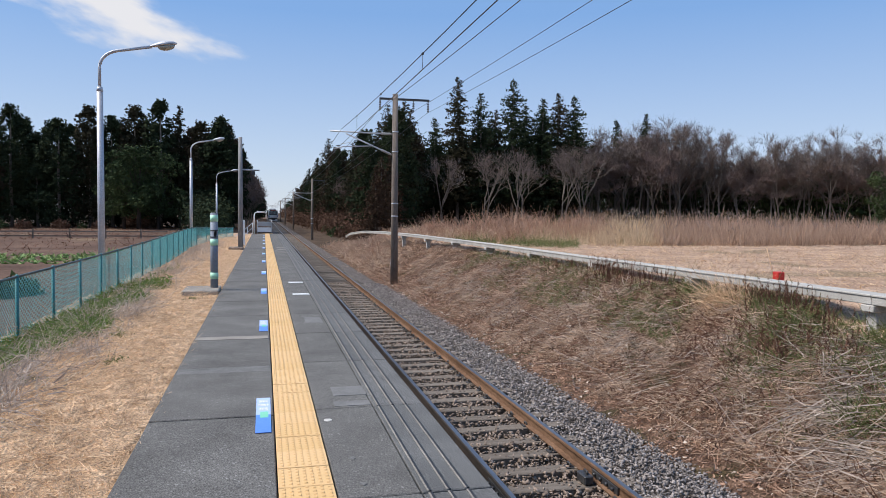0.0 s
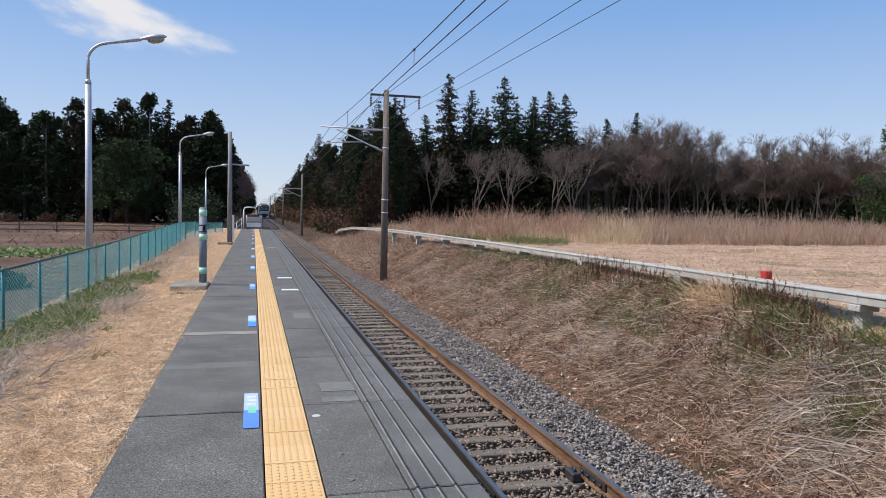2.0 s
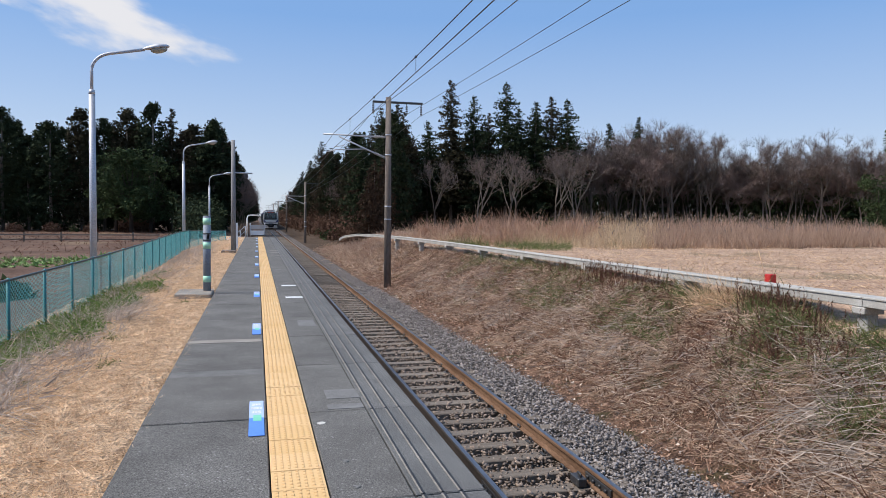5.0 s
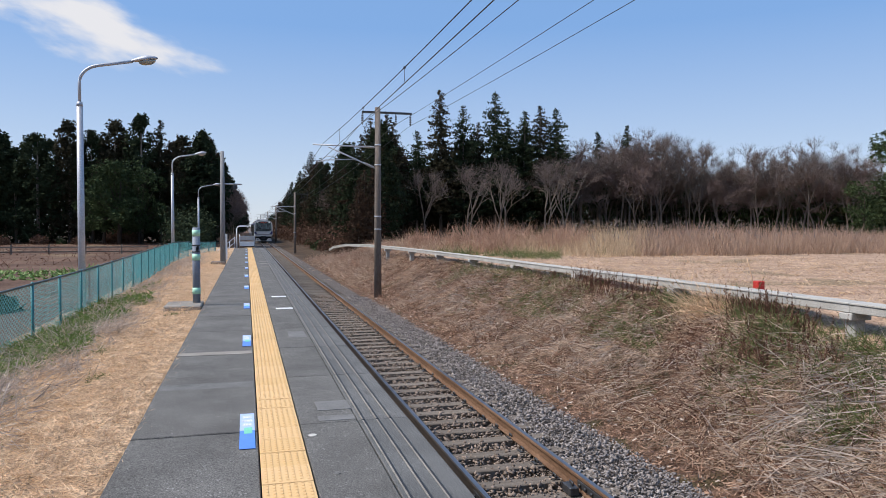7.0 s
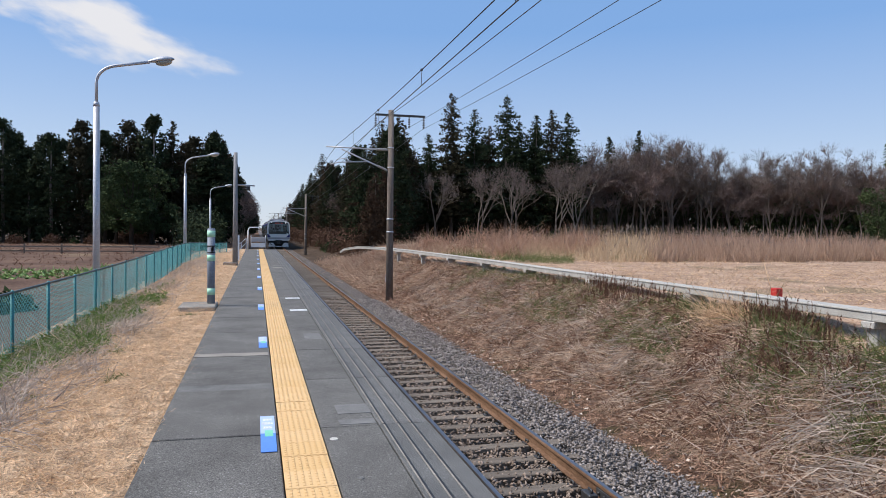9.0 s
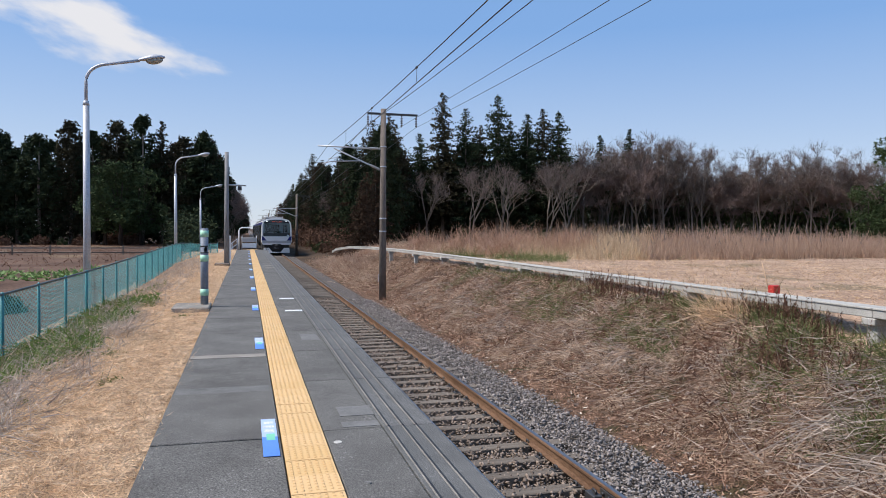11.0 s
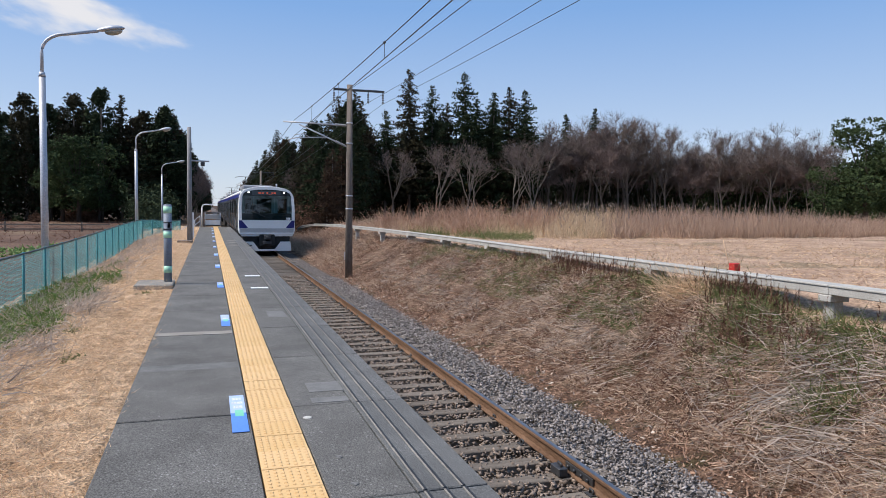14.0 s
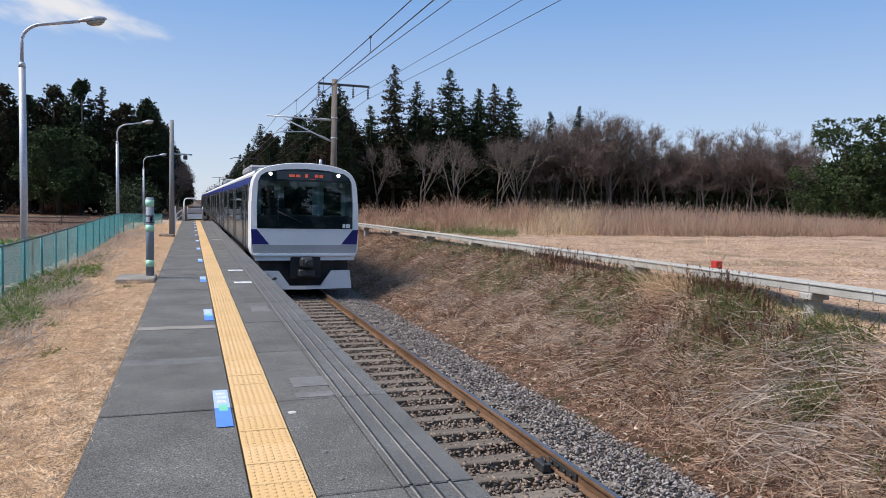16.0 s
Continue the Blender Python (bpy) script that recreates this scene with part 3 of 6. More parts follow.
        blades(nm, feet(x, y, 0.05), dirs(len(x), 0.7), RNG.uniform(*L, len(x)), RNG.uniform(*W, len(x)), GREEN_BLADE, lab, "weeds", 0.5)
    for cx, cy, sx, sy in ((7.75, 12.0, 0.12, 0.45), (7.75, 10.0, 0.12, 0.3), (7.55, 7.3, 0.15, 0.25), (7.0, 7.0, 0.2, 0.4), (7.4, 8.9, 0.2, 0.3), (7.6, 19.5, 0.15, 1.2), (7.5, 24, 0.2, 1.6), (6.2, 6.4, 0.15, 0.2)):
        x, y = RNG.normal(cx, sx, 420), RNG.normal(cy, sy, 420)
        blades("green_weed_clump", feet(x, y, 0.02), dirs(420, 0.9, 0.8), RNG.uniform(0.10, 0.34, 420), RNG.uniform(0.005, 0.012, 420), GREEN_BLADE, "clump of green weeds on the bank", "weeds", 0.4)
    # upright seed spikes below the duct
    for cx, cy, sx, sy, n, hh in ((7.65, 14.8, 0.15, 0.75, 110, 0.55), (7.7, 13.2, 0.12, 0.5, 60, 0.45), (7.8, 9.6, 0.12, 0.75, 120, 0.52), (7.1, 8.5, 0.25, 0.5, 90, 0.42), (7.7, 17.5, 0.1, 0.8, 40, 0.4), (6.6, 9.6, 0.2, 0.4, 40, 0.35)):
        x, y = RNG.normal(cx, sx, n), RNG.normal(cy, sy, n)
        x = np.minimum(x - 0.12, 7.74)
        p, L = feet(x, y), RNG.uniform(0.5, 1.1, n) * hh * 0.85
        d = dirs(n, 3.0, 0.4)
        d /= np.linalg.norm(d, axis=1, keepdims=True)
        m = 16
        q = np.tile(np.linspace(0.35, 1.0, m), n)
        P = np.repeat(p, m, 0) + np.repeat(d * L[:, None], m, 0) * q[:, None]
        stems = blades("seed_spikes", np.concatenate([p, P]), np.concatenate([d, dirs(n * m, 0.9, 0.8)]), np.concatenate([L, RNG.uniform(0.02, 0.055, n * m)]),
                       np.concatenate([np.full(n, 0.003), RNG.uniform(0.005, 0.010, n * m)]), RUSSET, "upright russet dock spikes below the cable duct", "weeds", 0.05, 1)
    x, y = RNG.normal(7.62, 0.14, 700), RNG.normal(10.95, 0.38, 700)
    blades("pampas_clump", feet(x, y, 0.05), dirs(700, 0.9, 0.7), RNG.uniform(0.22, 0.52, 700), RNG.uniform(0.004, 0.008, 700), STRAW, "pale arching clump of dry grass", "grass clump", 0.9, 4)
    x, y = scatter(11000, 4.45, 5.7, 3.5, 45, 1.8)
    blades("fallen_leaves", feet(x, y, 0.012), dirs(len(x), 0.05), RNG.uniform(0.025, 0.065, len(x)), RNG.uniform(0.006, 0.016, len(x)), LITTER, "reddish fallen leaves at the bank's foot", "leaf litter", 0.2, 1)
    x, y = scatter(900, 4.6, 6.2, 3.5, 30, 1.5)
    blades("pale_chips", feet(x, y, 0.03), dirs(len(x), 0.05), RNG.uniform(0.03, 0.09, len(x)), RNG.uniform(0.010, 0.024, len(x)), PALE_CHIP, "pale leaf chips at the bank's foot", "leaf litter", 0.2, 1)
    # mown field and reeds
    x, y = scatter(20000, 8.3, 34, 5, 30, 1.2)
    blades("field_stubble", feet(x, y, 0.01), dirs(len(x), 0.2), RNG.uniform(0.04, 0.16, len(x)), RNG.uniform(0.003, 0.007, len(x)), REED_RED, "cut stalks lying on the mown field", "stubble", 0.3, 2)
    x, y = scatter(11000, 8.3, 22, 6, 30, 1.1)
    blades("field_straw", feet(x, y, 0.015), dirs(len(x), 0.2), RNG.uniform(0.06, 0.22, len(x)), RNG.uniform(0.003, 0.007, len(x)), STRAW, "pale straw lying on the mown field", "stubble", 0.3, 2)
    x = RNG.uniform(8.8, 48, 46000)
    front = 27.6 + 3.6 * smooth(14, 9, x) + 4.5 * smooth(24, 46, x) + 0.7 * np.sin(x * 0.8) + 0.4 * np.sin(x * 2.1)
    y = front + 18 * RNG.uniform(0, 1, len(x)) ** 1.6
    k = (x > 15.5) | (RNG.uniform(0, 1, len(x)) < 0.4)
    x, y, front = x[k], y[k], front[k]
    red = (x - 0.55 * (y - 28) - 17.0 + 1.6 * wave(x, y, 0.5)) > 0
    tall = (0.55 + 0.45 * smooth(0.0, 3.0, y - front)) * (0.52 + 0.48 * smooth(12.5, 20, x)) * (1 - 0.28 * smooth(24, 40, x)) * (0.86 + 0.13 * wave(x, y, 0.7, 2) + 0.12 * wave(x, y, 2.6))
    for k, mat, nm, lb in ((~red, REED, "pale_reeds", "stand of pale dry reeds"), (red, REED_RED, "russet_reeds", "stand of reddish brown dry reeds")):
        a, b = x[k], y[k]
        n = len(a)
        blades(nm, feet(a, b), dirs(n, 1.9, 0.75), RNG.uniform(0.6, 1.8, n) * tall[k], RNG.uniform(0.006, 0.014, n), mat, lb, "reeds", 0.12, 2)
    k = RNG.uniform(0, 1, len(x)) < 0.035 * smooth(10, 15, x) * (1 - 0.6 * smooth(24, 30, x))
    p = feet(x[k], y[k] + 1.5)
    p[:, 2] += RNG.uniform(1.2, 1.65, len(p)) * np.minimum(1, tall[k] + 0.08)
    blades("reed_plumes", p, dirs(len(p), 1.2, 0.6), RNG.uniform(0.16, 0.30, len(p)), RNG.uniform(0.012, 0.03, len(p)), PLUME, "feathery grey plumes above the reeds", "reed plumes", 0.35, 2)
    x, y = scatter(11000, 8.4, 19, 25.5, 34, 1.0)
    k = patchy(x, y, 0.6, 9, 0.35 + 0.25 * (y < 28))
    x, y = x[k], y[k]
    blades("field_green_grass", feet(x, y), dirs(len(x), 0.9), RNG.uniform(0.12, 0.5, len(x)), RNG.uniform(0.006, 0.013, len(x)), GREEN_BLADE, "green grass at the edge of the reeds", "grass", 0.4, 2)
    # brushy dead weeds at the field's corner
    for cx, cy, r, hh in ((11.3, 32.5, 0.9, 1.5), (12.8, 34.0, 1.1, 1.7), (9.8, 34.5, 0.9, 1.3), (14.6, 33.5, 1.0, 1.5), (10.4, 30.2, 0.8, 1.0), (16.4, 35.0, 1.0, 1.7), (8.9, 38.0, 0.8, 1.3), (12.0, 37.5, 1.2, 1.8)):
        n = 520
        x, y = RNG.normal(cx, r * 0.6, n), RNG.normal(cy, r * 0.6, n)
        p = feet(x, y)
        p[:, 2] += RNG.uniform(0, 0.55, n) * hh
        blades("brushy_weed", p, dirs(n, 1.0, 0.7), RNG.uniform(0.35, 0.6, n) * hh, RNG.uniform(0.006, 0.013, n), LITTER, "brushy pinkish brown dead weed among the reeds", "weeds", 0.25, 2)
    # cabbage rows beyond the fence
    xs, ys = [], []
    for r in range(7):
        for c in range(60):
            xs.append(-7.2 - c * 0.42 + RNG.uniform(-0.1, 0.1))
            ys.append(34.6 + r * 0.95 + RNG.uniform(-0.15, 0.15))
    x, y = np.repeat(xs, 20), np.repeat(ys, 20)
    blades("cabbage_rows", feet(x, y), dirs(len(x), 0.5), RNG.uniform(0.10, 0.24, len(x)), RNG.uniform(0.03, 0.065, len(x)), GREEN_LEAF, "rows of green cabbages in the field", "crop", 0.4, 2)
    x, y = scatter(8000, -70, -5.5, 44, 100, 1.0)
    blades("fallow_grass", feet(x, y), dirs(len(x), 0.7), RNG.uniform(0.15, 0.5, len(x)), RNG.uniform(0.012, 0.03, len(x)), RUSSET, "brown fallow grass in the field", "dead grass", 0.4, 2)


def stones(name, x, y, z, size, mat, label):
    """Angular stones: cut octahedra, each its own shape."""
    n = len(x)
    o = np.array([(1, 0, 0), (0, 1, 0), (-1, 0, 0), (0, -1, 0), (0, 0, 1), (0, 0, -1)], float)
    V = o[None] * RNG.uniform(0.6, 1.2, (n, 6, 1)) + RNG.normal(size=(n, 6, 3)) * 0.30
    V *= np.stack([RNG.uniform(0.9, 1.5, n), RNG.uniform(0.7, 1.1, n), RNG.uniform(0.4, 0.8, n)], -1)[:, None]
    q = RNG.normal(size=(n, 4))
    q /= np.linalg.norm(q, axis=1, keepdims=True)
    a, b, c, d = q.T
    R = np.stack([1 - 2 * (c * c + d * d), 2 * (b * c - a * d), 2 * (b * d + a * c), 2 * (b * c + a * d), 1 - 2 * (b * b + d * d), 2 * (c * d - a * b), 2 * (b * d - a * c), 2 * (c * d + a * b), 1 - 2 * (b * b + c * c)], -1).reshape(n, 3, 3)
    V = np.einsum("nij,nkj->nki", R, V) * size[:, None, None]
    V[:, :, 2] *= 0.75
    V += np.stack([x, y, z], -1)[:, None]
    F = np.array([(0, 1, 4), (1, 2, 4), (2, 3, 4), (3, 0, 4), (1, 0, 5), (2, 1, 5), (3, 2, 5), (0, 3, 5)])
    Q = (np.arange(n)[:, None, None] * 6 + F[None]).reshape(-1, 3)
    return tagged(new(name, np_mesh(name, V.reshape(-1, 3), Q, [mat])), label, "ballast", kind="stuff")


def ballast():
    n = 26000
    x, y = RNG.uniform(3.28, 4.75, n), 3.5 + 25 * RNG.uniform(0, 1, n) ** 1.6
    z = -1.27 - 0.10 * smooth(4.1, 4.75, x) + RNG.uniform(-0.03, 0.02, n)
    stones("shoulder_ballast", x, y, z, RNG.uniform(0.014, 0.033, n), STONE, "grey crushed stone ballast on the shoulder")
    n = 19000
    x, y = RNG.uniform(1.3, 3.4, n), 4.0 + 25 * RNG.uniform(0, 1, n) ** 1.6
    z = -1.278 + RNG.uniform(-0.03, 0.02, n)
    stones("track_ballast", x, y, z, RNG.uniform(0.018, 0.04, n), STONE_DARK, "brown rust-dusted ballast between the sleepers")


# ---- platform ----
def platform():
    base = tagged(new("platform"), "low grey station platform of slabs with a tactile strip", "platform", kind="structure")
    bm = bmesh.new()
    box(bm, PLAT_L + 0.03, PLAT_R - 0.12, -30, PLAT_END, -1.6, -0.06)
    part("platform_wall", bm, UNDER, base)
    pitch, first = 1.765, 5.35
    def slab(x0, x1, mat, nm):
        b = bmesh.new()
        box(b, x0 + 0.004, x1 - 0.004, 0.009, pitch - 0.009, -0.075, 0, 0.006)
        return to_mesh(nm, b, mat)
    left, right, edge = slab(PLAT_L, 0.0, ASPHALT, "slab"), slab(0.302, 0.74, ASPHALT, "slab"), slab(0.74, PLAT_R, COPING, "coping")
    b = bmesh.new()
    for gx in (0.787, 0.893, 0.995):
        box(b, gx - 0.006, gx + 0.005, 0.012, pitch - 0.012, -0.002, 0.005)
    strip = to_mesh("grip_strip", b, GROOVE)
    b = bmesh.new()
    for gx in (0.787, 0.893, 0.995):
        box(b, gx - 0.017, gx - 0.007, 0.012, pitch - 0.012, -0.002, 0.0035)
    line = to_mesh("strip_edge", b, CONCRETE_DIRTY)
    k0 = -8
    k1 = int((PLAT_END - first) / pitch)
    for k in range(k0, k1):
        y = first + k * pitch
        for nm, me in (("slab", left), ("slab", right), ("coping", edge)):
            tilt = 0.15 if nm == "slab" else 0.05
            o = piece(nm, me, base, pose(0, y + (0.10 if me is not left else 0), random.uniform(-0.003, 0.001), random.uniform(-tilt, tilt) * 0.2, 0, 0))
        piece("grip_strip", strip, base, pose(0, y + 0.10, 0))
        piece("strip_edge", line, base, pose(0, y + 0.10, 0))
    # tactile tiles with raised dots
    b = bmesh.new()
    s = 0.3
    box(b, 0.004, s - 0.004, 0.004, s - 0.004, -0.05, 0.0, 0.003)
    for i in range(7):
        for j in range(6):
            cx, cy = 0.03 + i * 0.04, 0.032 + j * 0.047 + (0.012 if i % 2 else 0)
            v0 = [b.verts.new((cx + 0.013 * math.cos(a), cy + 0.013 * math.sin(a), 0.0)) for a in (0.5, 2.07, 3.64, 5.21)]
            v1 = [b.verts.new((cx + 0.008 * math.cos(a), cy + 0.008 * math.sin(a), 0.0055)) for a in (0.5, 2.07, 3.64, 5.21)]
            b.faces.new(v1)
            for q in range(4):
                b.faces.new((v0[q], v0[(q + 1) % 4], v1[(q + 1) % 4], v1[q]))
    dotted = to_mesh("tactile_tile", b, TILE)
    n = int((PLAT_END - 0.4 + 9) / s)
    for k in range(n):
        piece("tactile_tile", dotted, base, pose(0, -9 + k * s, 0.003 + random.uniform(-0.002, 0.002), random.uniform(-0.3, 0.3), random.uniform(-0.3, 0.3), 0))
    for y0, y1, jm in ((8.66, 8.87, CONCRETE_DIRTY), (6.86, 7.10, JOINT)):
        b = bmesh.new()
        box(b, PLAT_L + 0.02, -0.02, y0, y1, -0.01, 0.002)
        part("joint_band", b, jm, base, "worn cement joint band")
    for x0, x1, y0, y1 in ((0.47, 0.74, 5.82, 6.12), (0.45, 0.73, 5.50, 5.64), (0.47, 0.70, 9.8, 10.35)):
        b = bmesh.new()
        box(b, x0, x1, y0, y1, -0.01, 0.0012)
        part("cement_patch", b, PATCH, base, "worn cement repair patch")
    for x0, x1, y0, y1 in ((0.43, 0.73, 13.22, 13.42), (0.43, 0.73, 15.5, 15.72), (0.45, 0.8, 27.6, 27.95), (0.45, 0.8, 29.4, 29.75), (0.45, 0.8, 31.2, 31.55)):
        b = bmesh.new()
        box(b, x0, x1, y0, y1, -0.01, 0.004)
        part("white_mark", b, MARK if y0 < 20 else CONCRETE_DIRTY, base, "painted white boarding mark")
    for bx, by in ((0.45, 3.87), (0.44, 4.3)):
        b = bmesh.new()
        tube(b, [(bx, by, -0.02), (bx, by, 0.004)], 0.022, 12)
        part("stud", b, JOINT, base, "flat round metal stud")
    b = bmesh.new()
    tube(b, [(0.37, 5.14, -0.02), (0.37, 5.14, 0.003)], 0.03, 9)
    part("gum_spot", b, CONCRETE, base, "pale cement spot")


def stickers():
    for k in range(11):
        y0 = 4.92 + 4.27 * k
        th = thing("floor_sticker", "blue waiting sticker with pale text bars on the platform", "sticker", "waiting stickers", pose(-0.128, y0, 0.0035))
        b = bmesh.new()
        box(b, 0, 0.105, 0, 0.44, -0.002, 0.001)
        part("blue_field", b, BLUE_LABEL, th)
        b = bmesh.new()
        box(b, 0, 0.105, 0.443, 0.93, -0.002, 0.001)
        part("pale_field", b, PALE_LABEL, th, "pale faded text field")
        b = bmesh.new()
        box(b, 0.03, 0.088, 0.36, 0.52, 0.001, 0.0018)
        part("green_square", b, GREEN_LABEL, th)
        for r, (a, c) in enumerate(((0.02, 0.09), (0.012, 0.09), (0.02, 0.085))):
            b = bmesh.new()
            y = 0.57 + r * 0.11
            x = a
            while x < c - 0.012:
                w = random.uniform(0.012, 0.024)
                box(b, x, min(x + w, c), y, y + 0.065, 0.001, 0.0018)
                x += w + 0.004
            part("text_bar", b, MARK, th)


# ---- track ----
def track():
    tr = tagged(new("railway_track"), "single railway track with rusty rails on timber sleepers", "railway track", kind="structure")
    head, foot = 0.0325, 0.0635
    out = [(-foot, 0), (foot, 0), (foot, 0.012), (0.012, 0.028), (0.009, 0.105), (head, 0.118), (head, 0.143), (0.025, 0.153), (-0.025, 0.153), (-head, 0.143), (-head, 0.118), (-0.009, 0.105), (-0.012, 0.028), (-foot, 0.012)]
    for sx in (-1, 1):
        bm = bmesh.new()
        prism(bm, out, -40, 600)
        r = part("rail", bm, RUST if sx > 0 else SHADED_RAIL, tr, "rusty steel rail with a worn head" if sx > 0 else "steel rail coloured dark for the platform's shadow")
        r.location = (TRACK + sx * 0.5665, 0, RAIL_Z - 0.153)
        bm = bmesh.new()
        box(bm, -0.024, 0.024, -40, 600, 0.1505, 0.1545)
        part("rail_head", bm, RAIL_TOP, r, "worn grey running surface")
    b = bmesh.new()
    box(b, -1.0, 1.0, -0.1, 0.1, -0.12, 0, 0.008)
    sl = to_mesh("sleeper", b, SLEEPER)
    b = bmesh.new()
    for sx in (-1, 1):
        for s2 in (-1, 1):
            cx = sx * 0.5665 + s2 * 0.085
            tube(b, [(cx, -0.03, 0.0), (cx, -0.03, 0.05), (cx, 0.03, 0.05), (cx, 0.03, 0.0)], 0.012, 5)
        box(b, sx * 0.5665 - 0.13, sx * 0.5665 + 0.13, -0.06, 0.06, -0.004, 0.012)
    clip = to_mesh("rail_clip", b, DARK_STEEL)
    for k in range(-12, 180):
        y = 5.2 + k * 0.505
        s = piece("sleeper", sl, tr, pose(TRACK + random.uniform(-0.04, 0.04), y + random.uniform(-0.02, 0.02), RAIL_Z - 0.158 + random.uniform(-0.006, 0.0), 0, random.uniform(-0.3, 0.3), random.uniform(-1.2, 1.2)))
        if y < 34:
            piece("rail_clip", clip, s, pose(0, 0, 0.0))
    # fishplate joint
    for sx in (-1, 1):
        b = bmesh.new()
        for s2 in (-1, 1):
            box(b, s2 * 0.022 - 0.012, s2 * 0.022 + 0.012, -0.28, 0.28, 0.032, 0.105, 0.004)
            for q in (-0.2, -0.07, 0.07, 0.2):
                tube(b, [(s2 * 0.03, q, 0.068), (s2 * 0.06, q, 0.068)], 0.018, 6)
        f = part("fishplate", b, DARK_STEEL, tr, "bolted dark steel rail joint plate")
        f.location = (TRACK + sx * 0.5665, 6.55, RAIL_Z - 0.153)
    b = bmesh.new()
    box(b, -0.05, 0.05, -0.1, 0.1, 0, 0.09, 0.01)
    tube(b, [(0, -0.05, 0.09), (0, -0.05, 0.12), (0.03, 0.08, 0.1)], 0.012, 6)
    jb = part("joint_box", b, DARK_STEEL, tr, "dark bolted bond box beside the rail")
    jb.location = (TRACK + 0.42, 6.75, RAIL_Z - 0.153)


# ---- fence ----
def fence():
    th = thing("mesh_fence", "teal painted chain-link fence with round posts", "fence")
    line = [(-3.62, y) for y in np.arange(4.3, 38.6, 1.9)] + [(-3.5, 40.0), (-3.15, 41.8), (-2.7, 43.5), (-2.25, 44.9), (-1.9, 46.0)]
    top = [0.48 + 0.18 * float(smooth(16, 40, y)) - 0.12 * float(smooth(40, 46, y)) for x, y in line]
    bot = [t - 1.08 for t in top]
    for (x, y), t, b0 in zip(line, top, bot):
        bm = bmesh.new()
        tube(bm, [(x, y, b0 - 0.3), (x, y, t + 0.01)], 0.027, 8)
        bmesh.ops.create_icosphere(bm, subdivisions=1, radius=0.032, matrix=Matrix.Translation((x, y, t + 0.01)))
        part("post", bm, FENCE_GREEN, th)
    bm = bmesh.new()
    tube(bm, [(x, y, t) for (x, y), t in zip(line, top)], 0.021, 6)
    part("top_rail", bm, FENCE_RAIL, th, "dark weathered top rail")
    # woven wire, joined: thin diagonal bars between the posts
    V, Q = [], []
    for i in range(len(line) - 1):
        p0, p1 = np.array([*line[i], 0.0]), np.array([*line[i + 1], 0.0])
        L = np.linalg.norm(p1 - p0)
        d = (p1 - p0) / L
        H = 1.04
        cell = 0.075 if line[i][1] < 24 else 0.12
        rad = 0.0028 if line[i][1] < 24 else 0.0075
        for sgn in (1, -1):
            s = -H
            while s < L:
                a0, a1 = (s, s + H)
                h0, h1 = 0.0, H
                if a0 < 0:
                    h0, a0 = -a0, 0.0
                if a1 > L:
                    h1, a1 = h1 - (a1 - L), L
                if h1 > h0:
                    f0, f1 = (a0, a1) if sgn > 0 else (L - a0, L - a1)
                    z0 = bot[i] + (bot[i + 1] - bot[i]) * f0 / L + 0.02
                    z1 = bot[i] + (bot[i + 1] - bot[i]) * f1 / L + 0.02
                    A, B = p0 + d * f0, p0 + d * f1
                    A[2], B[2] = z0 + h0, z1 + h1
                    ax = (B - A) / np.linalg.norm(B - A)
                    nrm = np.array([-d[1], d[0], 0])
                    sd = np.cross(ax, nrm)
                    k = len(V)
                    for P in (A, B):
                        V += [P + rad * nrm, P + rad * sd - rad * 0.5 * nrm, P - rad * sd - rad * 0.5 * nrm]
                    Q += [(k, k + 1, k + 4, k + 3), (k + 1, k + 2, k + 5, k + 4), (k + 2, k, k + 3, k + 5)]
                s += cell
    me = np_mesh("wire_mesh", np.array(V), np.array(Q), [FENCE_WIRE])
    o = new("wire_mesh", me)
    o.parent = th
    o["kind"] = "stuff"
    # grey rail fence on to the platform's end
    g = thing("pipe_railing", "grey pipe railing climbing to the platform's end", "railing")
    pts = [(-1.85, 46), (-1.5, 48.3), (-1.15, 50.7), (-0.85, 53.0)]
    for dz in (0.25, 0.6, 0.95):
        bm = bmesh.new()
        tube(bm, [(x, y, -1.0 + 0.26 * i + dz) for i, (x, y) in enumerate(pts)], 0.02, 6)
        part("rail", bm, GALV, g)
    for i, (x, y) in enumerate(pts):
        bm = bmesh.new()
        tube(bm, [(x, y, -0.6), (x, y, -1.0 + 0.26 * i + 0.97)], 0.025, 6)
        part("post", bm, GALV, g)


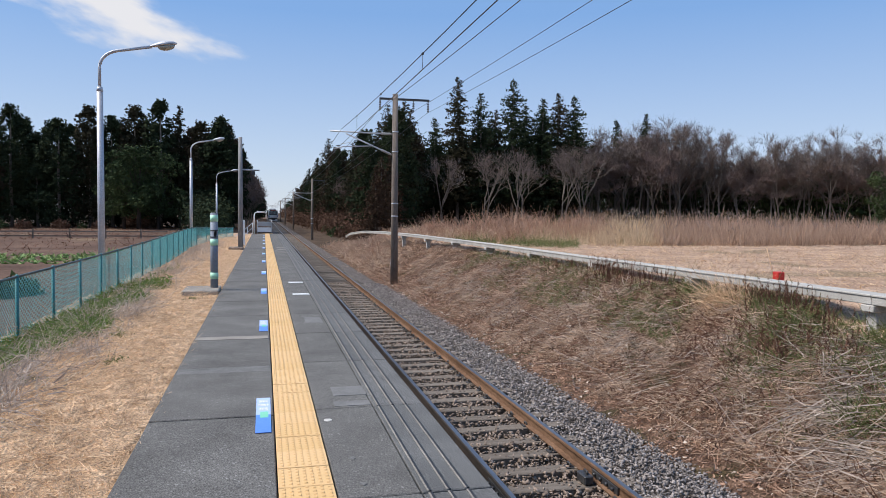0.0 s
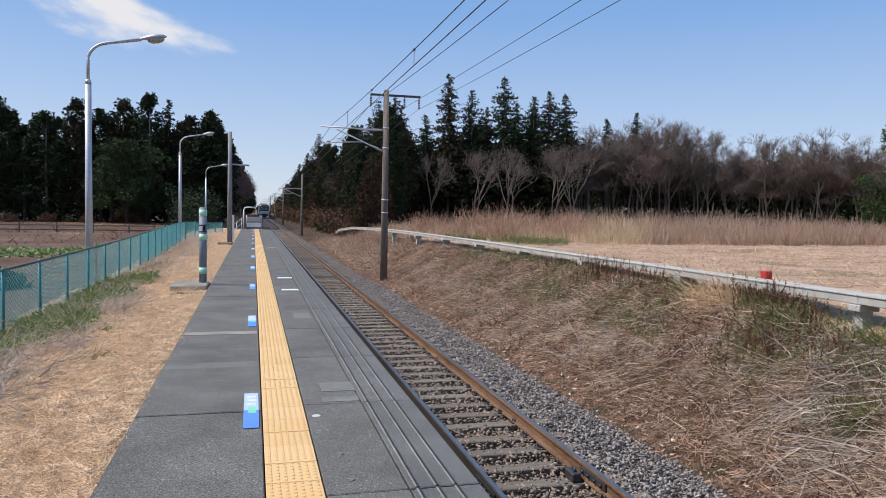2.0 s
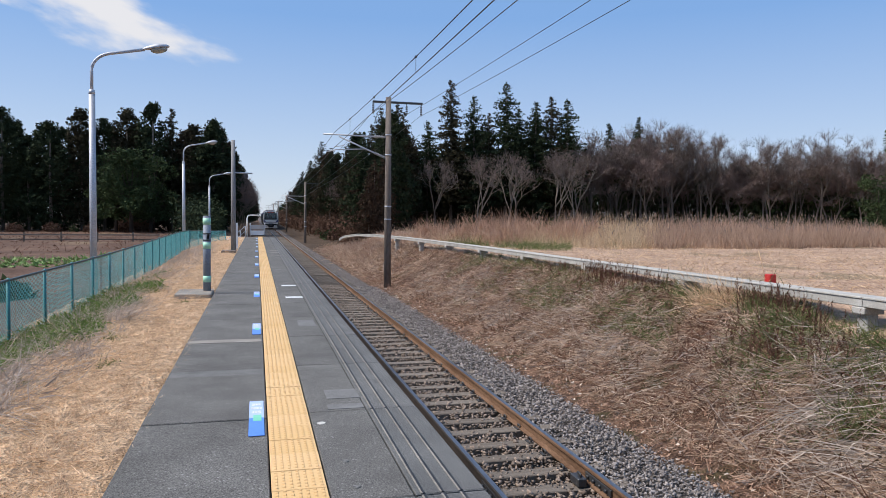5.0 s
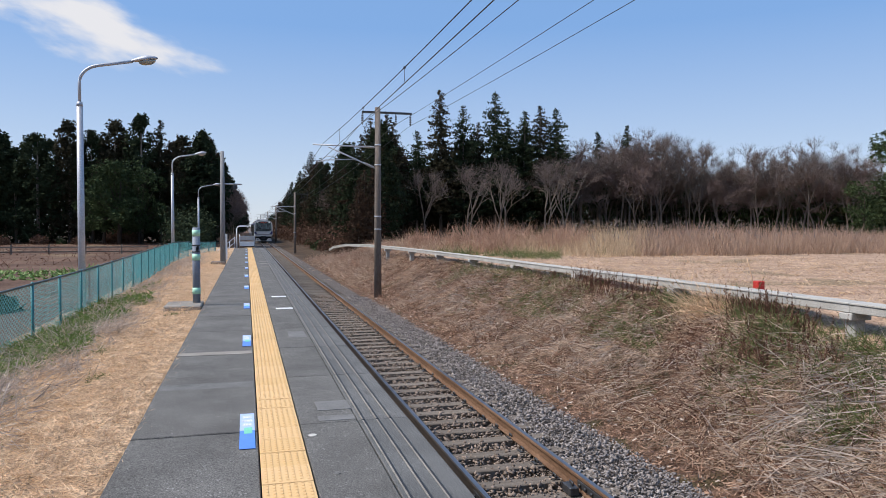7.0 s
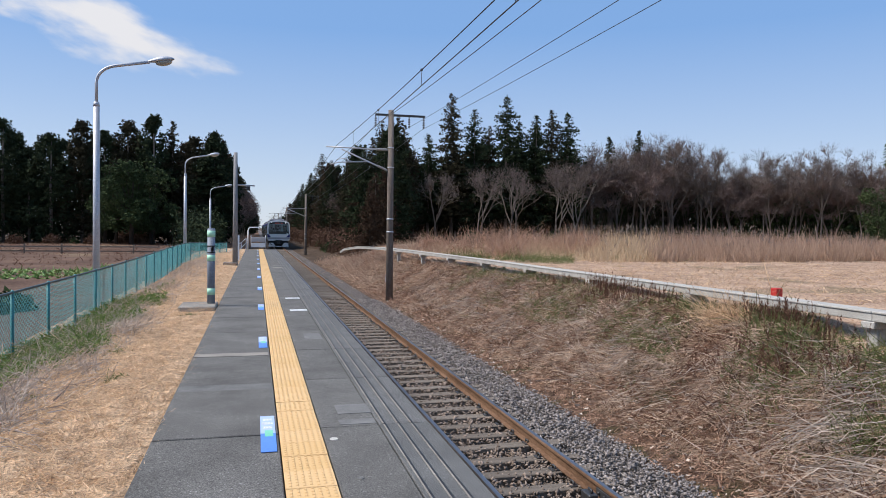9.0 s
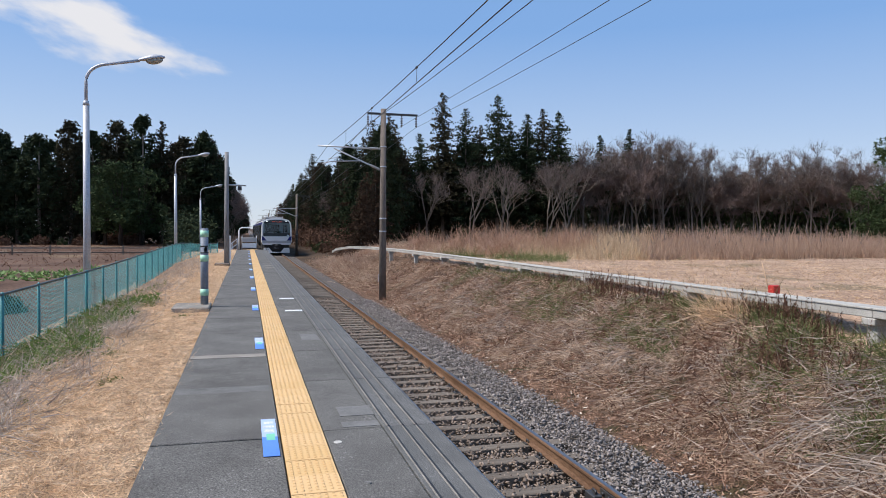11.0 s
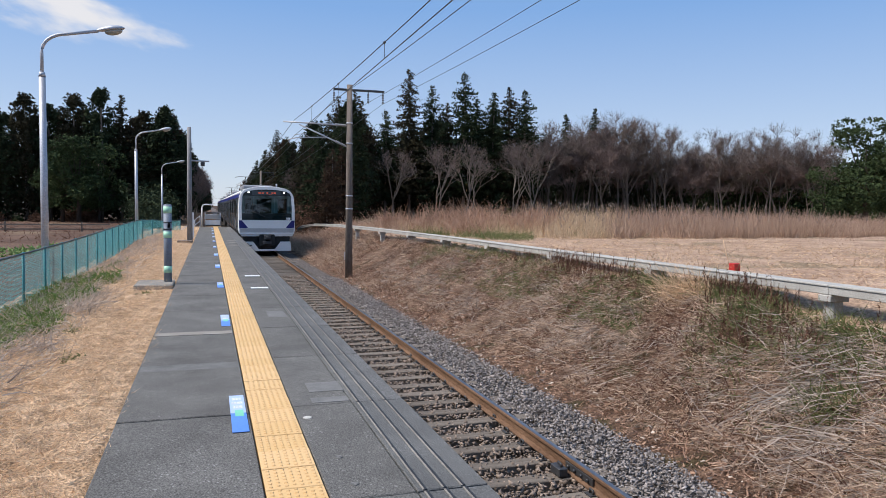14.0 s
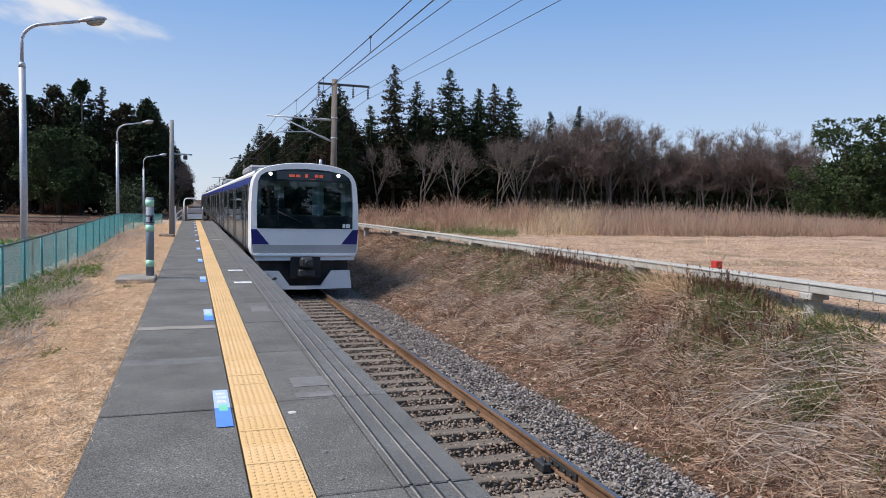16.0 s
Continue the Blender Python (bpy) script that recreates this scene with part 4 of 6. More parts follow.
# ---- lamps, posts and signs ----
def street_lamp(x, y, z, top, group):
    th = thing("platform_lamp", "grey steel platform lamp with a curved arm", "lamp post", group, pose(x, y, 0))
    neck = top - 0.95
    bm = bmesh.new()
    tube(bm, [(0, 0, z), (0, 0, neck - 0.05)], [0.085, 0.07], 12)
    tube(bm, [(0, 0, neck - 0.05), (0, 0, neck + 0.05)], [0.075, 0.06], 12)
    part("post", bm, GALV, th)
    bm = bmesh.new()
    pts = [(0, 0, neck)] + [(0.5 - 0.5 * math.cos(a), 0, neck + 0.5 + 0.42 * math.sin(a)) for a in np.linspace(0, 1.35, 8)] + [(1.15, 0, top + 0.1)]
    tube(bm, pts, 0.036, 10)
    part("arm", bm, GALV, th)
    bm = bmesh.new()
    bmesh.ops.create_uvsphere(bm, u_segments=16, v_segments=10, radius=1)
    for v in bm.verts:
        x0 = v.co.x
        taper = 0.62 + 0.38 * min(1, max(0, (x0 + 1) / 1.2))
        v.co = Vector((v.co.x * 0.32, v.co.y * 0.13 * taper, v.co.z * (0.10 if v.co.z > 0 else 0.035) * taper))
    bmesh.ops.rotate(bm, verts=bm.verts, cent=(0, 0, 0), matrix=Matrix.Rotation(radians(-10), 3, "Y"))
    bmesh.ops.translate(bm, verts=bm.verts, vec=(1.4, 0, top + 0.15))
    for f in bm.faces:
        f.smooth = True
    part("lamp_head", bm, GALV, th)
    bm = bmesh.new()
    bmesh.ops.create_uvsphere(bm, u_segments=14, v_segments=8, radius=1)
    for v in bm.verts:
        v.co = Vector((v.co.x * 0.2, v.co.y * 0.1, min(v.co.z, 0.1) * 0.1))
    bmesh.ops.rotate(bm, verts=bm.verts, cent=(0, 0, 0), matrix=Matrix.Rotation(radians(-10), 3, "Y"))
    bmesh.ops.translate(bm, verts=bm.verts, vec=(1.47, 0, top + 0.13))
    for f in bm.faces:
        f.smooth = True
    part("lens", bm, LENS, th, "clouded glass lens")


def sign_post():
    x, y = -0.98, 14.3
    b = thing("footing", "low weathered concrete footing block at the platform edge", "footing")
    bm = bmesh.new()
    box(bm, -1.52, -0.87, 13.75, 14.65, -0.22, 0.045, 0.02)
    part("block", bm, CONCRETE_DIRTY, b)
    th = thing("marker_post", "grey marker post with pale green reflective bands", "marker post", m=pose(x, y, 0.04))
    bm = bmesh.new()
    tube(bm, [(0, 0, 0), (0, 0, 1.40)], 0.07, 20)
    tube(bm, [(0, 0, 1.40), (0, 0, 1.415)], [0.07, 0.055], 20)
    part("post", bm, SIGN_GREY, th)
    for z in (0.17, 0.8, 1.25):
        bm = bmesh.new()
        tube(bm, [(0, 0, z), (0, 0, z + 0.12)], 0.0735, 20)
        part("band", bm, BAND, th, "pale green reflective band")
    for z in (1.07, 0.85 + 0.1):
        bm = bmesh.new()
        tube(bm, [(0, 0, z), (0, 0, z + 0.022)], 0.0735, 20)
        part("clamp", bm, BLACK, th, "black clamp band")
    bm = bmesh.new()
    box(bm, 0.0, 0.045, -0.079, -0.06, 0.98, 1.05)
    box(bm, 0.012, 0.05, -0.079, -0.06, 1.0, 1.075)
    part("mark", bm, BLACK, th, "black unreadable mark")


def slim_pole():
    f = thing("footing", "rusty brown footing under the slim pole", "footing")
    bm = bmesh.new()
    box(bm, -1.45, -0.88, 30.2, 31.0, -0.2, 0.06, 0.02)
    part("block", bm, POLE_CONCRETE, f)
    th = thing("slim_pole", "slim grey concrete pole with a short side arm", "pole", m=pose(-0.99, 30.6, 0.05))
    bm = bmesh.new()
    tube(bm, [(0, 0, 0), (0, 0, 4.45)], [0.105, 0.075], 14)
    part("shaft", bm, GREY_POLE, th)
    bm = bmesh.new()
    tube(bm, [(0, 0, 3.15), (0.75, 0, 3.13)], 0.03, 8)
    part("side_arm", bm, GALV, th)
    bm = bmesh.new()
    box(bm, 0.42, 0.58, -0.08, 0.08, 2.93, 3.1, 0.02)
    part("loudspeaker", bm, DARK_STEEL, th, "small dark loudspeaker")
    s = thing("white_board", "narrow white board on a stake by the railing", "board", m=pose(-0.98, 34.5, 0))
    bm = bmesh.new()
    box(bm, -0.07, 0.07, -0.02, 0.02, -0.05, 1.12, 0.005)
    part("board", bm, WHITE, s)


def end_gate():
    th = thing("end_barrier", "white and grey barrier closing the platform's end", "barrier")
    bm = bmesh.new()
    box(bm, -0.5, 0.45, PLAT_END - 0.3, PLAT_END - 0.25, 0.1, 0.42, 0.01)
    part("lower_panel", bm, WHITE, th)
    bm = bmesh.new()
    box(bm, -0.5, 0.45, PLAT_END - 0.3, PLAT_END - 0.25, 0.5, 0.82, 0.01)
    part("upper_panel", bm, TRAIN_GREY, th)
    for x in (-0.52, 0.47):
        bm = bmesh.new()
        tube(bm, [(x, PLAT_END - 0.27, 0), (x, PLAT_END - 0.27, 0.95)], 0.025, 8)
        part("post", bm, GALV, th)
    a = thing("pipe_arch", "white bent pipe hoop beside the barrier", "pipe hoop")
    bm = bmesh.new()
    z = 1.5
    tube(bm, [(-0.72, 52.2, -0.05), (-0.72, 52.2, z - 0.2), (-0.66, 52.2, z - 0.06), (-0.52, 52.2, z), (0.0, 52.2, z), (0.03, 52.2, z - 0.08)], 0.045, 10)
    part("hoop", bm, WHITE, a)


# ---- overhead line ----
def mast(y, group):
    th = thing("catenary_mast", "brown-grey concrete overhead line mast with arms", "line mast", group, pose(4.88, y, DROP[MASTS.index(y)]))
    bm = bmesh.new()
    tube(bm, [(0, 0, -1.9), (0, 0, 6.1)], [0.15, 0.105], 16)
    part("shaft", bm, POLE_CONCRETE, th)
    for z in (1.35, 1.85, 3.85, 4.62):
        bm = bmesh.new()
        tube(bm, [(0, 0, z), (0, 0, z + 0.05)], 0.145 - 0.004 * z, 16)
        part("steel_band", bm, GALV, th)
    bm = bmesh.new()
    box(bm, -0.62, 1.35, -0.04, 0.04, 5.87, 5.95, 0.005)
    part("cross_arm", bm, DARK_STEEL, th)
    for x in (0.72, 1.3, -0.6):
        bm = bmesh.new()
        tube(bm, [(x, 0, 5.88), (x, 0, 5.82)], 0.02, 6)
        for q in range(4):
            tube(bm, [(x, 0, 5.80 - q * 0.09), (x, 0, 5.74 - q * 0.09)], [0.03, 0.05], 8)
        tube(bm, [(x, 0, 5.5), (x, 0, 5.42)], 0.015, 6)
        part("insulator", bm, DARK_STEEL, th)
    bm = bmesh.new()
    tube(bm, [(-0.1, 0, 4.56), (-2.5, 0, 4.60)], 0.028, 8)
    part("top_tube", bm, GALV, th)
    bm = bmesh.new()
    tube(bm, [(-0.1, 0, 3.75), (-0.5, 0, 3.92), (-1.9, 0, 4.52)], 0.028, 8)
    part("stay_tube", bm, GALV, th)
    bm = bmesh.new()
    tube(bm, [(-0.9, 0, 4.08), (-2.0, 0, 4.02), (-2.35, 0, 3.93)], 0.02, 8)
    tube(bm, [(-1.5, 0, 4.05), (-1.75, 0, 4.18), (-2.1, 0, 4.12)], 0.014, 6)
    part("steady_arm", bm, GALV, th)
    for x0, z0, x1, z1 in ((-0.15, 4.562, -0.55, 4.568), (-0.16, 3.775, -0.52, 3.93)):
        bm = bmesh.new()
        tube(bm, [(x0 + (x1 - x0) * q / 12, 0, z0 + (z1 - z0) * q / 12) for q in range(13)], [0.034 if q % 2 else 0.055 for q in range(13)], 8)
        part("arm_insulator", bm, INSULATOR, th)


MASTS = [-12, 28.0, 78.0, 128.0, 178.0, 228.0]
DROP = [0, 0, -1.0, -1.0, -1.0, -1.0]  # the line runs lower past the platform


def wires():
    def sag(y, a, b, drop):
        t = (y - a) / (b - a)
        return -drop * 4 * t * (1 - t)
    spec = (("contact_wire", lambda i: TRACK + (0.12 if i % 2 else -0.12), 4.11, 0.02, 0.009), ("messenger_wire", lambda i: TRACK + (0.1 if i % 2 else -0.1), 4.68, 0.33, 0.009),
            ("feeder_wire", lambda i: 4.19, 5.42, 0.29, 0.009), ("power_wire", lambda i: 5.52, 5.42, 0.18, 0.007), ("power_wire", lambda i: 6.14, 5.42, 0.2, 0.007))
    for nm, fx, z, drop, r in spec:
        th = thing(nm, "dark overhead wire strung between the line masts", "wire", "overhead wires")
        bm = bmesh.new()
        pts = []
        for i in range(len(MASTS) - 1):
            a, b = MASTS[i], MASTS[i + 1]
            for q in range(12):
                y = a + (b - a) * q / 12
                pts.append((fx(i) + (fx(i + 1) - fx(i)) * q / 12, y, z + DROP[i] + (DROP[i + 1] - DROP[i]) * q / 12 + sag(y, a, b, drop)))
        tube(bm, pts, r, 5)
        part("strand", bm, WIRE, th)
        if nm == "messenger_wire":
            for i in range(3):
                a, b = MASTS[i], MASTS[i + 1]
                for q in range(1, 8):
                    y = a + (b - a) * q / 8
                    x = fx(i) + (fx(i + 1) - fx(i)) * q / 8
                    fall = DROP[i] + (DROP[i + 1] - DROP[i]) * q / 8
                    zt = z + fall + sag(y, a, b, drop)
                    bm = bmesh.new()
                    tube(bm, [(x, y, zt), (x, y, 4.10 + fall)], 0.005, 4)
                    bmesh.ops.create_icosphere(bm, subdivisions=1, radius=0.03, matrix=Matrix.Translation((x, y, zt)))
                    part("dropper", bm, WIRE, th)


# ---- cable duct ----
def duct():
    th = thing("cable_duct", "pale concrete cable duct on short posts along the bank", "cable duct")
    pts = [(7.95, -6), (7.95, 2), (7.95, 8), (7.9, 12), (7.85, 18), (7.8, 24), (7.6, 30), (7.25, 36), (6.6, 41), (5.9, 44.2), (5.35, 46), (5.0, 47.6)]
    zs = [0.46, 0.46, 0.46, 0.46, 0.45, 0.45, 0.45, 0.46, 0.46, 0.42, 0.25, -0.15]
    dense = []
    for (a, za), (b, zb) in zip(zip(pts, zs), zip(pts[1:], zs[1:])):
        n = max(1, round((b[1] - a[1]) / 1.0))
        for q in range(n):
            t = q / n
            dense.append((a[0] + (b[0] - a[0]) * t, a[1] + (b[1] - a[1]) * t, za + (zb - za) * t))
    for p, q in zip(dense, dense[1:]):
        d = Vector(q) - Vector(p)
        L = d.length
        ang = math.degrees(math.atan2(-d.x, d.y))
        bm = bmesh.new()
        box(bm, -0.15, 0.15, 0.004, L - 0.004, -0.14, -0.035, 0.008)
        box(bm, -0.165, 0.165, 0.006, L - 0.006, -0.033, 0.0, 0.008)
        o = part("trough", bm, CONCRETE, th)
        o.matrix_basis = pose(*p, math.degrees(math.asin(d.z / L)), random.uniform(-0.6, 0.6), ang)
    for y in (8.05, 12.2, 16.4, 20.6, 24.8, 29.0, 33.2, 37.4):
        x = float(np.interp(y, [p[1] for p in pts], [p[0] for p in pts]))
        bm = bmesh.new()
        box(bm, x - 0.09, x + 0.09, y - 0.09, y + 0.09, -0.35, 0.26, 0.01)
        box(bm, x - 0.17, x + 0.17, y - 0.11, y + 0.11, 0.22, 0.315, 0.01)
        part("support", bm, CONCRETE, th)
    r = thing("field_marker", "small red marker block with a thin cane", "marker")
    bm = bmesh.new()
    box(bm, 9.15, 9.30, 11.5, 11.66, 0.15, 0.47, 0.015)
    part("block", bm, RED, r)
    bm = bmesh.new()
    tube(bm, [(9.25, 11.7, 0.25), (9.12, 11.8, 0.9)], 0.007, 5)
    part("cane", bm, STRAW, r)
    s = thing("white_plate", "small white plate on the bank", "plate", m=pose(5.75, 33.0, float(height(5.75, 33.0)) - 0.05))
    bm = bmesh.new()
    box(bm, -0.16, -0.12, 0, 0.04, 0, 0.4)
    box(bm, 0.12, 0.16, 0, 0.04, 0, 0.4)
    box(bm, -0.16, 0.16, 0, 0.04, 0.3, 0.42)
    part("plate", bm, WHITE, s)


def field_things():
    th = thing("rail_fence", "low weathered wooden rail fence across the field", "fence")
    for x in np.arange(-46, -7.5, 2.6):
        bm = bmesh.new()
        box(bm, x - 0.05, x + 0.05, 61.95, 62.05, -1.2, 0.05)
        part("post", bm, SLEEPER, th)
    for z in (-0.55, -0.2):
        bm = bmesh.new()
        box(bm, -46, -7.6, 61.9, 61.95, z, z + 0.09)
        part("rail", bm, SLEEPER, th)
    sh = thing("clipped_shrub", "rounded dark green shrub beyond the fence", "shrub", m=pose(-5.9, 19.5, float(height(-5.9, 19.5))))
    rng = np.random.default_rng(77)
    d = rng.normal(size=(520, 3))
    d /= np.linalg.norm(d, axis=1, keepdims=True)
    d[:, 2] = np.abs(d[:, 2])
    o = new("foliage", leaf_mesh("foliage", d * rng.uniform(0.75, 1, (520, 1)) * np.array([0.55, 0.45, 0.42]), rng.uniform(0.06, 0.12, 520), BROADLEAF, 3, 0.9, 77))
    o.parent = sh


# ---- trees ----
def leaf_mesh(name, centers, size, mat, per=3, flat=0.5, seed=0):
    """Small pointed leaf sprays, several round each centre, each its own island."""
    rng = np.random.default_rng(seed)
    c = np.repeat(centers, per, 0)
    n = len(c)
    s = np.repeat(size, per) * rng.uniform(0.6, 1.2, n)
    c = c + rng.normal(size=(n, 3)) * s[:, None] * 0.45
    u = rng.normal(size=(n, 3))
    u[:, 2] *= flat
    u /= np.linalg.norm(u, axis=1, keepdims=True)
    v = np.cross(u, rng.normal(size=(n, 3)))
    v /= np.linalg.norm(v, axis=1, keepdims=True) + 1e-9
    u, v = u * s[:, None], v * (s * 0.55)[:, None]
    V = np.stack([c - u, c + 0.9 * u + 0.75 * v, c + 0.5 * u - 1.1 * v], 1).reshape(-1, 3)
    Q = np.arange(3 * n).reshape(n, 3)
    return np_mesh(name, V, Q, [mat])


def conifer(seed, h, r, base, mat, label):
    """A tall cedar: bare lower trunk, whorls of drooping boughs, broken outline."""
    rng = np.random.default_rng(seed)
    th = thing("conifer", label, "tree", "woodland trees")
    bm = bmesh.new()
    lean = rng.normal(size=2) * 0.15
    tube(bm, [(0, 0, -0.6), (lean[0] * 0.5, lean[1] * 0.5, h * 0.5), (lean[0], lean[1], h * 0.97)], [0.2 * h / 15, 0.13 * h / 15, 0.02], 7)
    part("trunk", bm, BARK, th)
    C, S = [], []
    z = base * h
    while z < h:
        t = (z - base * h) / (h - base * h)
        reach = r * ((1 - t) ** 0.72 * (0.6 + 0.4 * min(1, t * 5))) * (0.82 + 0.3 * math.sin(z * 2.1 + seed) ** 2) + 0.12
        for k in range(rng.integers(6, 9) if t < 0.9 else 4):
            a = rng.uniform(0, 2 * math.pi)
            L = reach * rng.uniform(0.55, 1.15)
            m = max(3, int(L / 0.19))
            q = np.linspace(0.12, 1, m)
            droop = -0.28 * L * q ** 1.3 + 0.16 * L * q ** 3
            C.append(np.stack([lean[0] * z / h + np.cos(a) * L * q, lean[1] * z / h + np.sin(a) * L * q, z + droop], -1))
            S.append((0.15 + 0.14 * (1 - q) * (1 - t) + rng.uniform(0, 0.07, m)) * (1 - 0.25 * t))
        z += rng.uniform(0.24, 0.42) * (0.8 + 0.5 * (1 - t))
    # a few dead stubs below the crown
    bm = bmesh.new()
    for k in range(9):
        a, zz = rng.uniform(0, 6.28), rng.uniform(0.12, base + 0.1) * h
        L = rng.uniform(0.4, 1.2)
        tube(bm, [(0, 0, zz), (math.cos(a) * L, math.sin(a) * L, zz + rng.uniform(-0.2, 0.3))], [0.03, 0.008], 4, False)
    part("dead_limb", bm, TWIG, th)["kind"] = "stuff"
    C, S = np.concatenate(C), np.concatenate(S)
    o = new("crown", leaf_mesh("crown", C, S * 1.1, mat, 3, 0.6, seed))
    o.parent = th
    return th


def broadleaf(seed, h, r, label, mat=None):
    """A round evergreen: several leafy masses on a forked trunk."""
    rng = np.random.default_rng(seed)
    th = thing("evergreen_tree", label, "tree", "woodland trees")
    bm = bmesh.new()
    tube(bm, [(0, 0, -0.6), (0.1, 0, h * 0.35), (0.2, 0.1, h * 0.7)], [0.26, 0.18, 0.06], 7)
    C, S = [], []
    for k in range(30):
        a, q = rng.uniform(0, 6.28), rng.uniform(0.1, 0.85)
        z = h * rng.uniform(0.2, 0.86)
        w = r * math.sqrt(max(0.1, 1 - ((z / h - 0.45) / 0.55) ** 2))
        c = np.array([math.cos(a) * w * q, math.sin(a) * w * q, z])
        tube(bm, [(0.1, 0, h * 0.3), tuple(c)], [0.05, 0.012], 4, False)
        n = 90
        d = rng.normal(size=(n, 3))
        d /= np.linalg.norm(d, axis=1, keepdims=True)
        C.append(c + d * rng.uniform(0.75, 1.05, (n, 1)) * np.array([1, 1, 0.75]) * r * rng.uniform(0.22, 0.36))
        S.append(rng.uniform(0.11, 0.20, n))
    part("trunk", bm, BARK_DARK, th)
    o = new("crown", leaf_mesh("crown", np.concatenate(C), np.concatenate(S), mat or BROADLEAF, 3, 0.8, seed))
    o.parent = th
    return th


def bare_tree(seed, h, spread, label, mat=None, most=4300):
    """A leafless tree: stems fan into a domed crown of fine twigs."""
    rng = np.random.default_rng(seed)
    th = thing("bare_tree", label, "tree", "woodland trees")
    bm = bmesh.new()
    P, D, L = [], [], []
    crown = np.array([0, 0, 0.65 * h])
    half = np.array([0.36 * h * spread / 0.6, 0.36 * h * spread / 0.6, 0.36 * h])

    def limb(p, d, length, r, depth):
        mid = p + d * length * 0.5 + Vector(rng.normal(size=3) * length * 0.05)
        q = p + d * length
        if depth < 4:
            tube(bm, [p, mid, q], [r, r * 0.8, r * 0.58], 6 if depth < 2 else 3, False)
        if depth >= 2:
            n = 9 if depth < 4 else 13
            f = rng.uniform(0.1, 1.05, n)
            base = np.array(p)[None] + np.array(q - p)[None] * f[:, None]
            P.append(base)
            D.append(np.array(d)[None] * 0.7 + rng.normal(size=(n, 3)) * 0.5 + np.array([0, 0, 0.35]))
            L.append(rng.uniform(0.45, 1.15, n) * h / 11)
        if depth == 4:
            return
        for k in range(3 if depth < 3 else 4):
            nd = (d + Vector(rng.normal(size=3)) * (0.34 if depth == 0 else 0.5) * spread / 0.6 + Vector((0, 0, 0.12))).normalized()
            limb(mid.lerp(q, rng.uniform(0.3, 1)), nd, length * rng.uniform(0.55, 0.75), r * 0.56, depth + 1)

    for k in range(rng.integers(1, 4)):
        d = Vector((rng.normal() * 0.14, rng.normal() * 0.14, 1)).normalized()
        limb(Vector((rng.normal() * 0.2, rng.normal() * 0.2, -0.5)), d, h * rng.uniform(0.32, 0.42), 0.12 * h / 11, 0)
    part("trunk", bm, BARK, th)
    P, D, L = np.concatenate(P), np.concatenate(D), np.concatenate(L)
    D /= np.linalg.norm(D, axis=1, keepdims=True)
    # side twigs off each twig
    f = rng.uniform(0.25, 0.85, (len(P), 1))
    P2, D2, L2 = P + D * L[:, None] * f, D + rng.normal(size=P.shape) * 0.55 + np.array([0, 0, 0.15]), L * 0.6
    D2 /= np.linalg.norm(D2, axis=1, keepdims=True)
    P, D, L = np.concatenate([P, P2]), np.concatenate([D, D2]), np.concatenate([L, L2])
    tip = P + D * L[:, None]
    keep = (((tip - crown) / half) ** 2).sum(1) < 1.0 + 0.25 * rng.uniform(size=len(P))
    P, D, tip = P[keep], D[keep], tip[keep]
    if len(P) > most:
        pick = rng.permutation(len(P))[:most]
        P, D, tip = P[pick], D[pick], tip[pick]
    w = np.cross(D, rng.normal(size=D.shape))
    w *= 0.016 / (np.linalg.norm(w, axis=1, keepdims=True) + 1e-9)
    V = np.stack([P - w, P + w, tip], 1).reshape(-1, 3)
    o = new("twig_haze", np_mesh("twig_haze", V, np.arange(len(V)).reshape(-1, 3), [mat or TWIG]))
    o.parent = th
    o["kind"] = "stuff"
    return th


def sugi(seed, h, r, base, mat, label):
    """A dense plantation cedar: a tall rounded column of leafy clumps."""
    rng = np.random.default_rng(seed)
    th = thing("cedar_tree", label, "tree", "woodland trees")
    bm = bmesh.new()
    tube(bm, [(0, 0, -0.6), (0.1, 0, h * 0.5), (0, 0.1, h * 0.95)], [0.24, 0.16, 0.03], 7)
    part("trunk", bm, BARK, th)
    C, S = [], []
    for k in range(105):
        t = rng.uniform(0, 1) ** 0.85
        z = h * (base + (0.97 - base) * t)
        w = r * (1 - t ** 2.0) ** 0.75 * (0.55 + 0.45 * min(1, t * 4)) * rng.uniform(0.45, 1.05)
        a = rng.uniform(0, 6.28)
        c = np.array([math.cos(a) * w, math.sin(a) * w, z])
        n = 26
        d = rng.normal(size=(n, 3))
        d /= np.linalg.norm(d, axis=1, keepdims=True)
        size = (0.55 + 0.45 * (1 - t)) * rng.uniform(0.75, 1.25)
        C.append(c + d * rng.uniform(0.3, 1.1, (n, 1)) * size * np.array([1, 1, 1.15]))
        S.append(rng.uniform(0.15, 0.27, n))
    o = new("crown", leaf_mesh("crown", np.concatenate(C), np.concatenate(S), mat, 3, 0.8, seed))
    o.parent = th
    return th


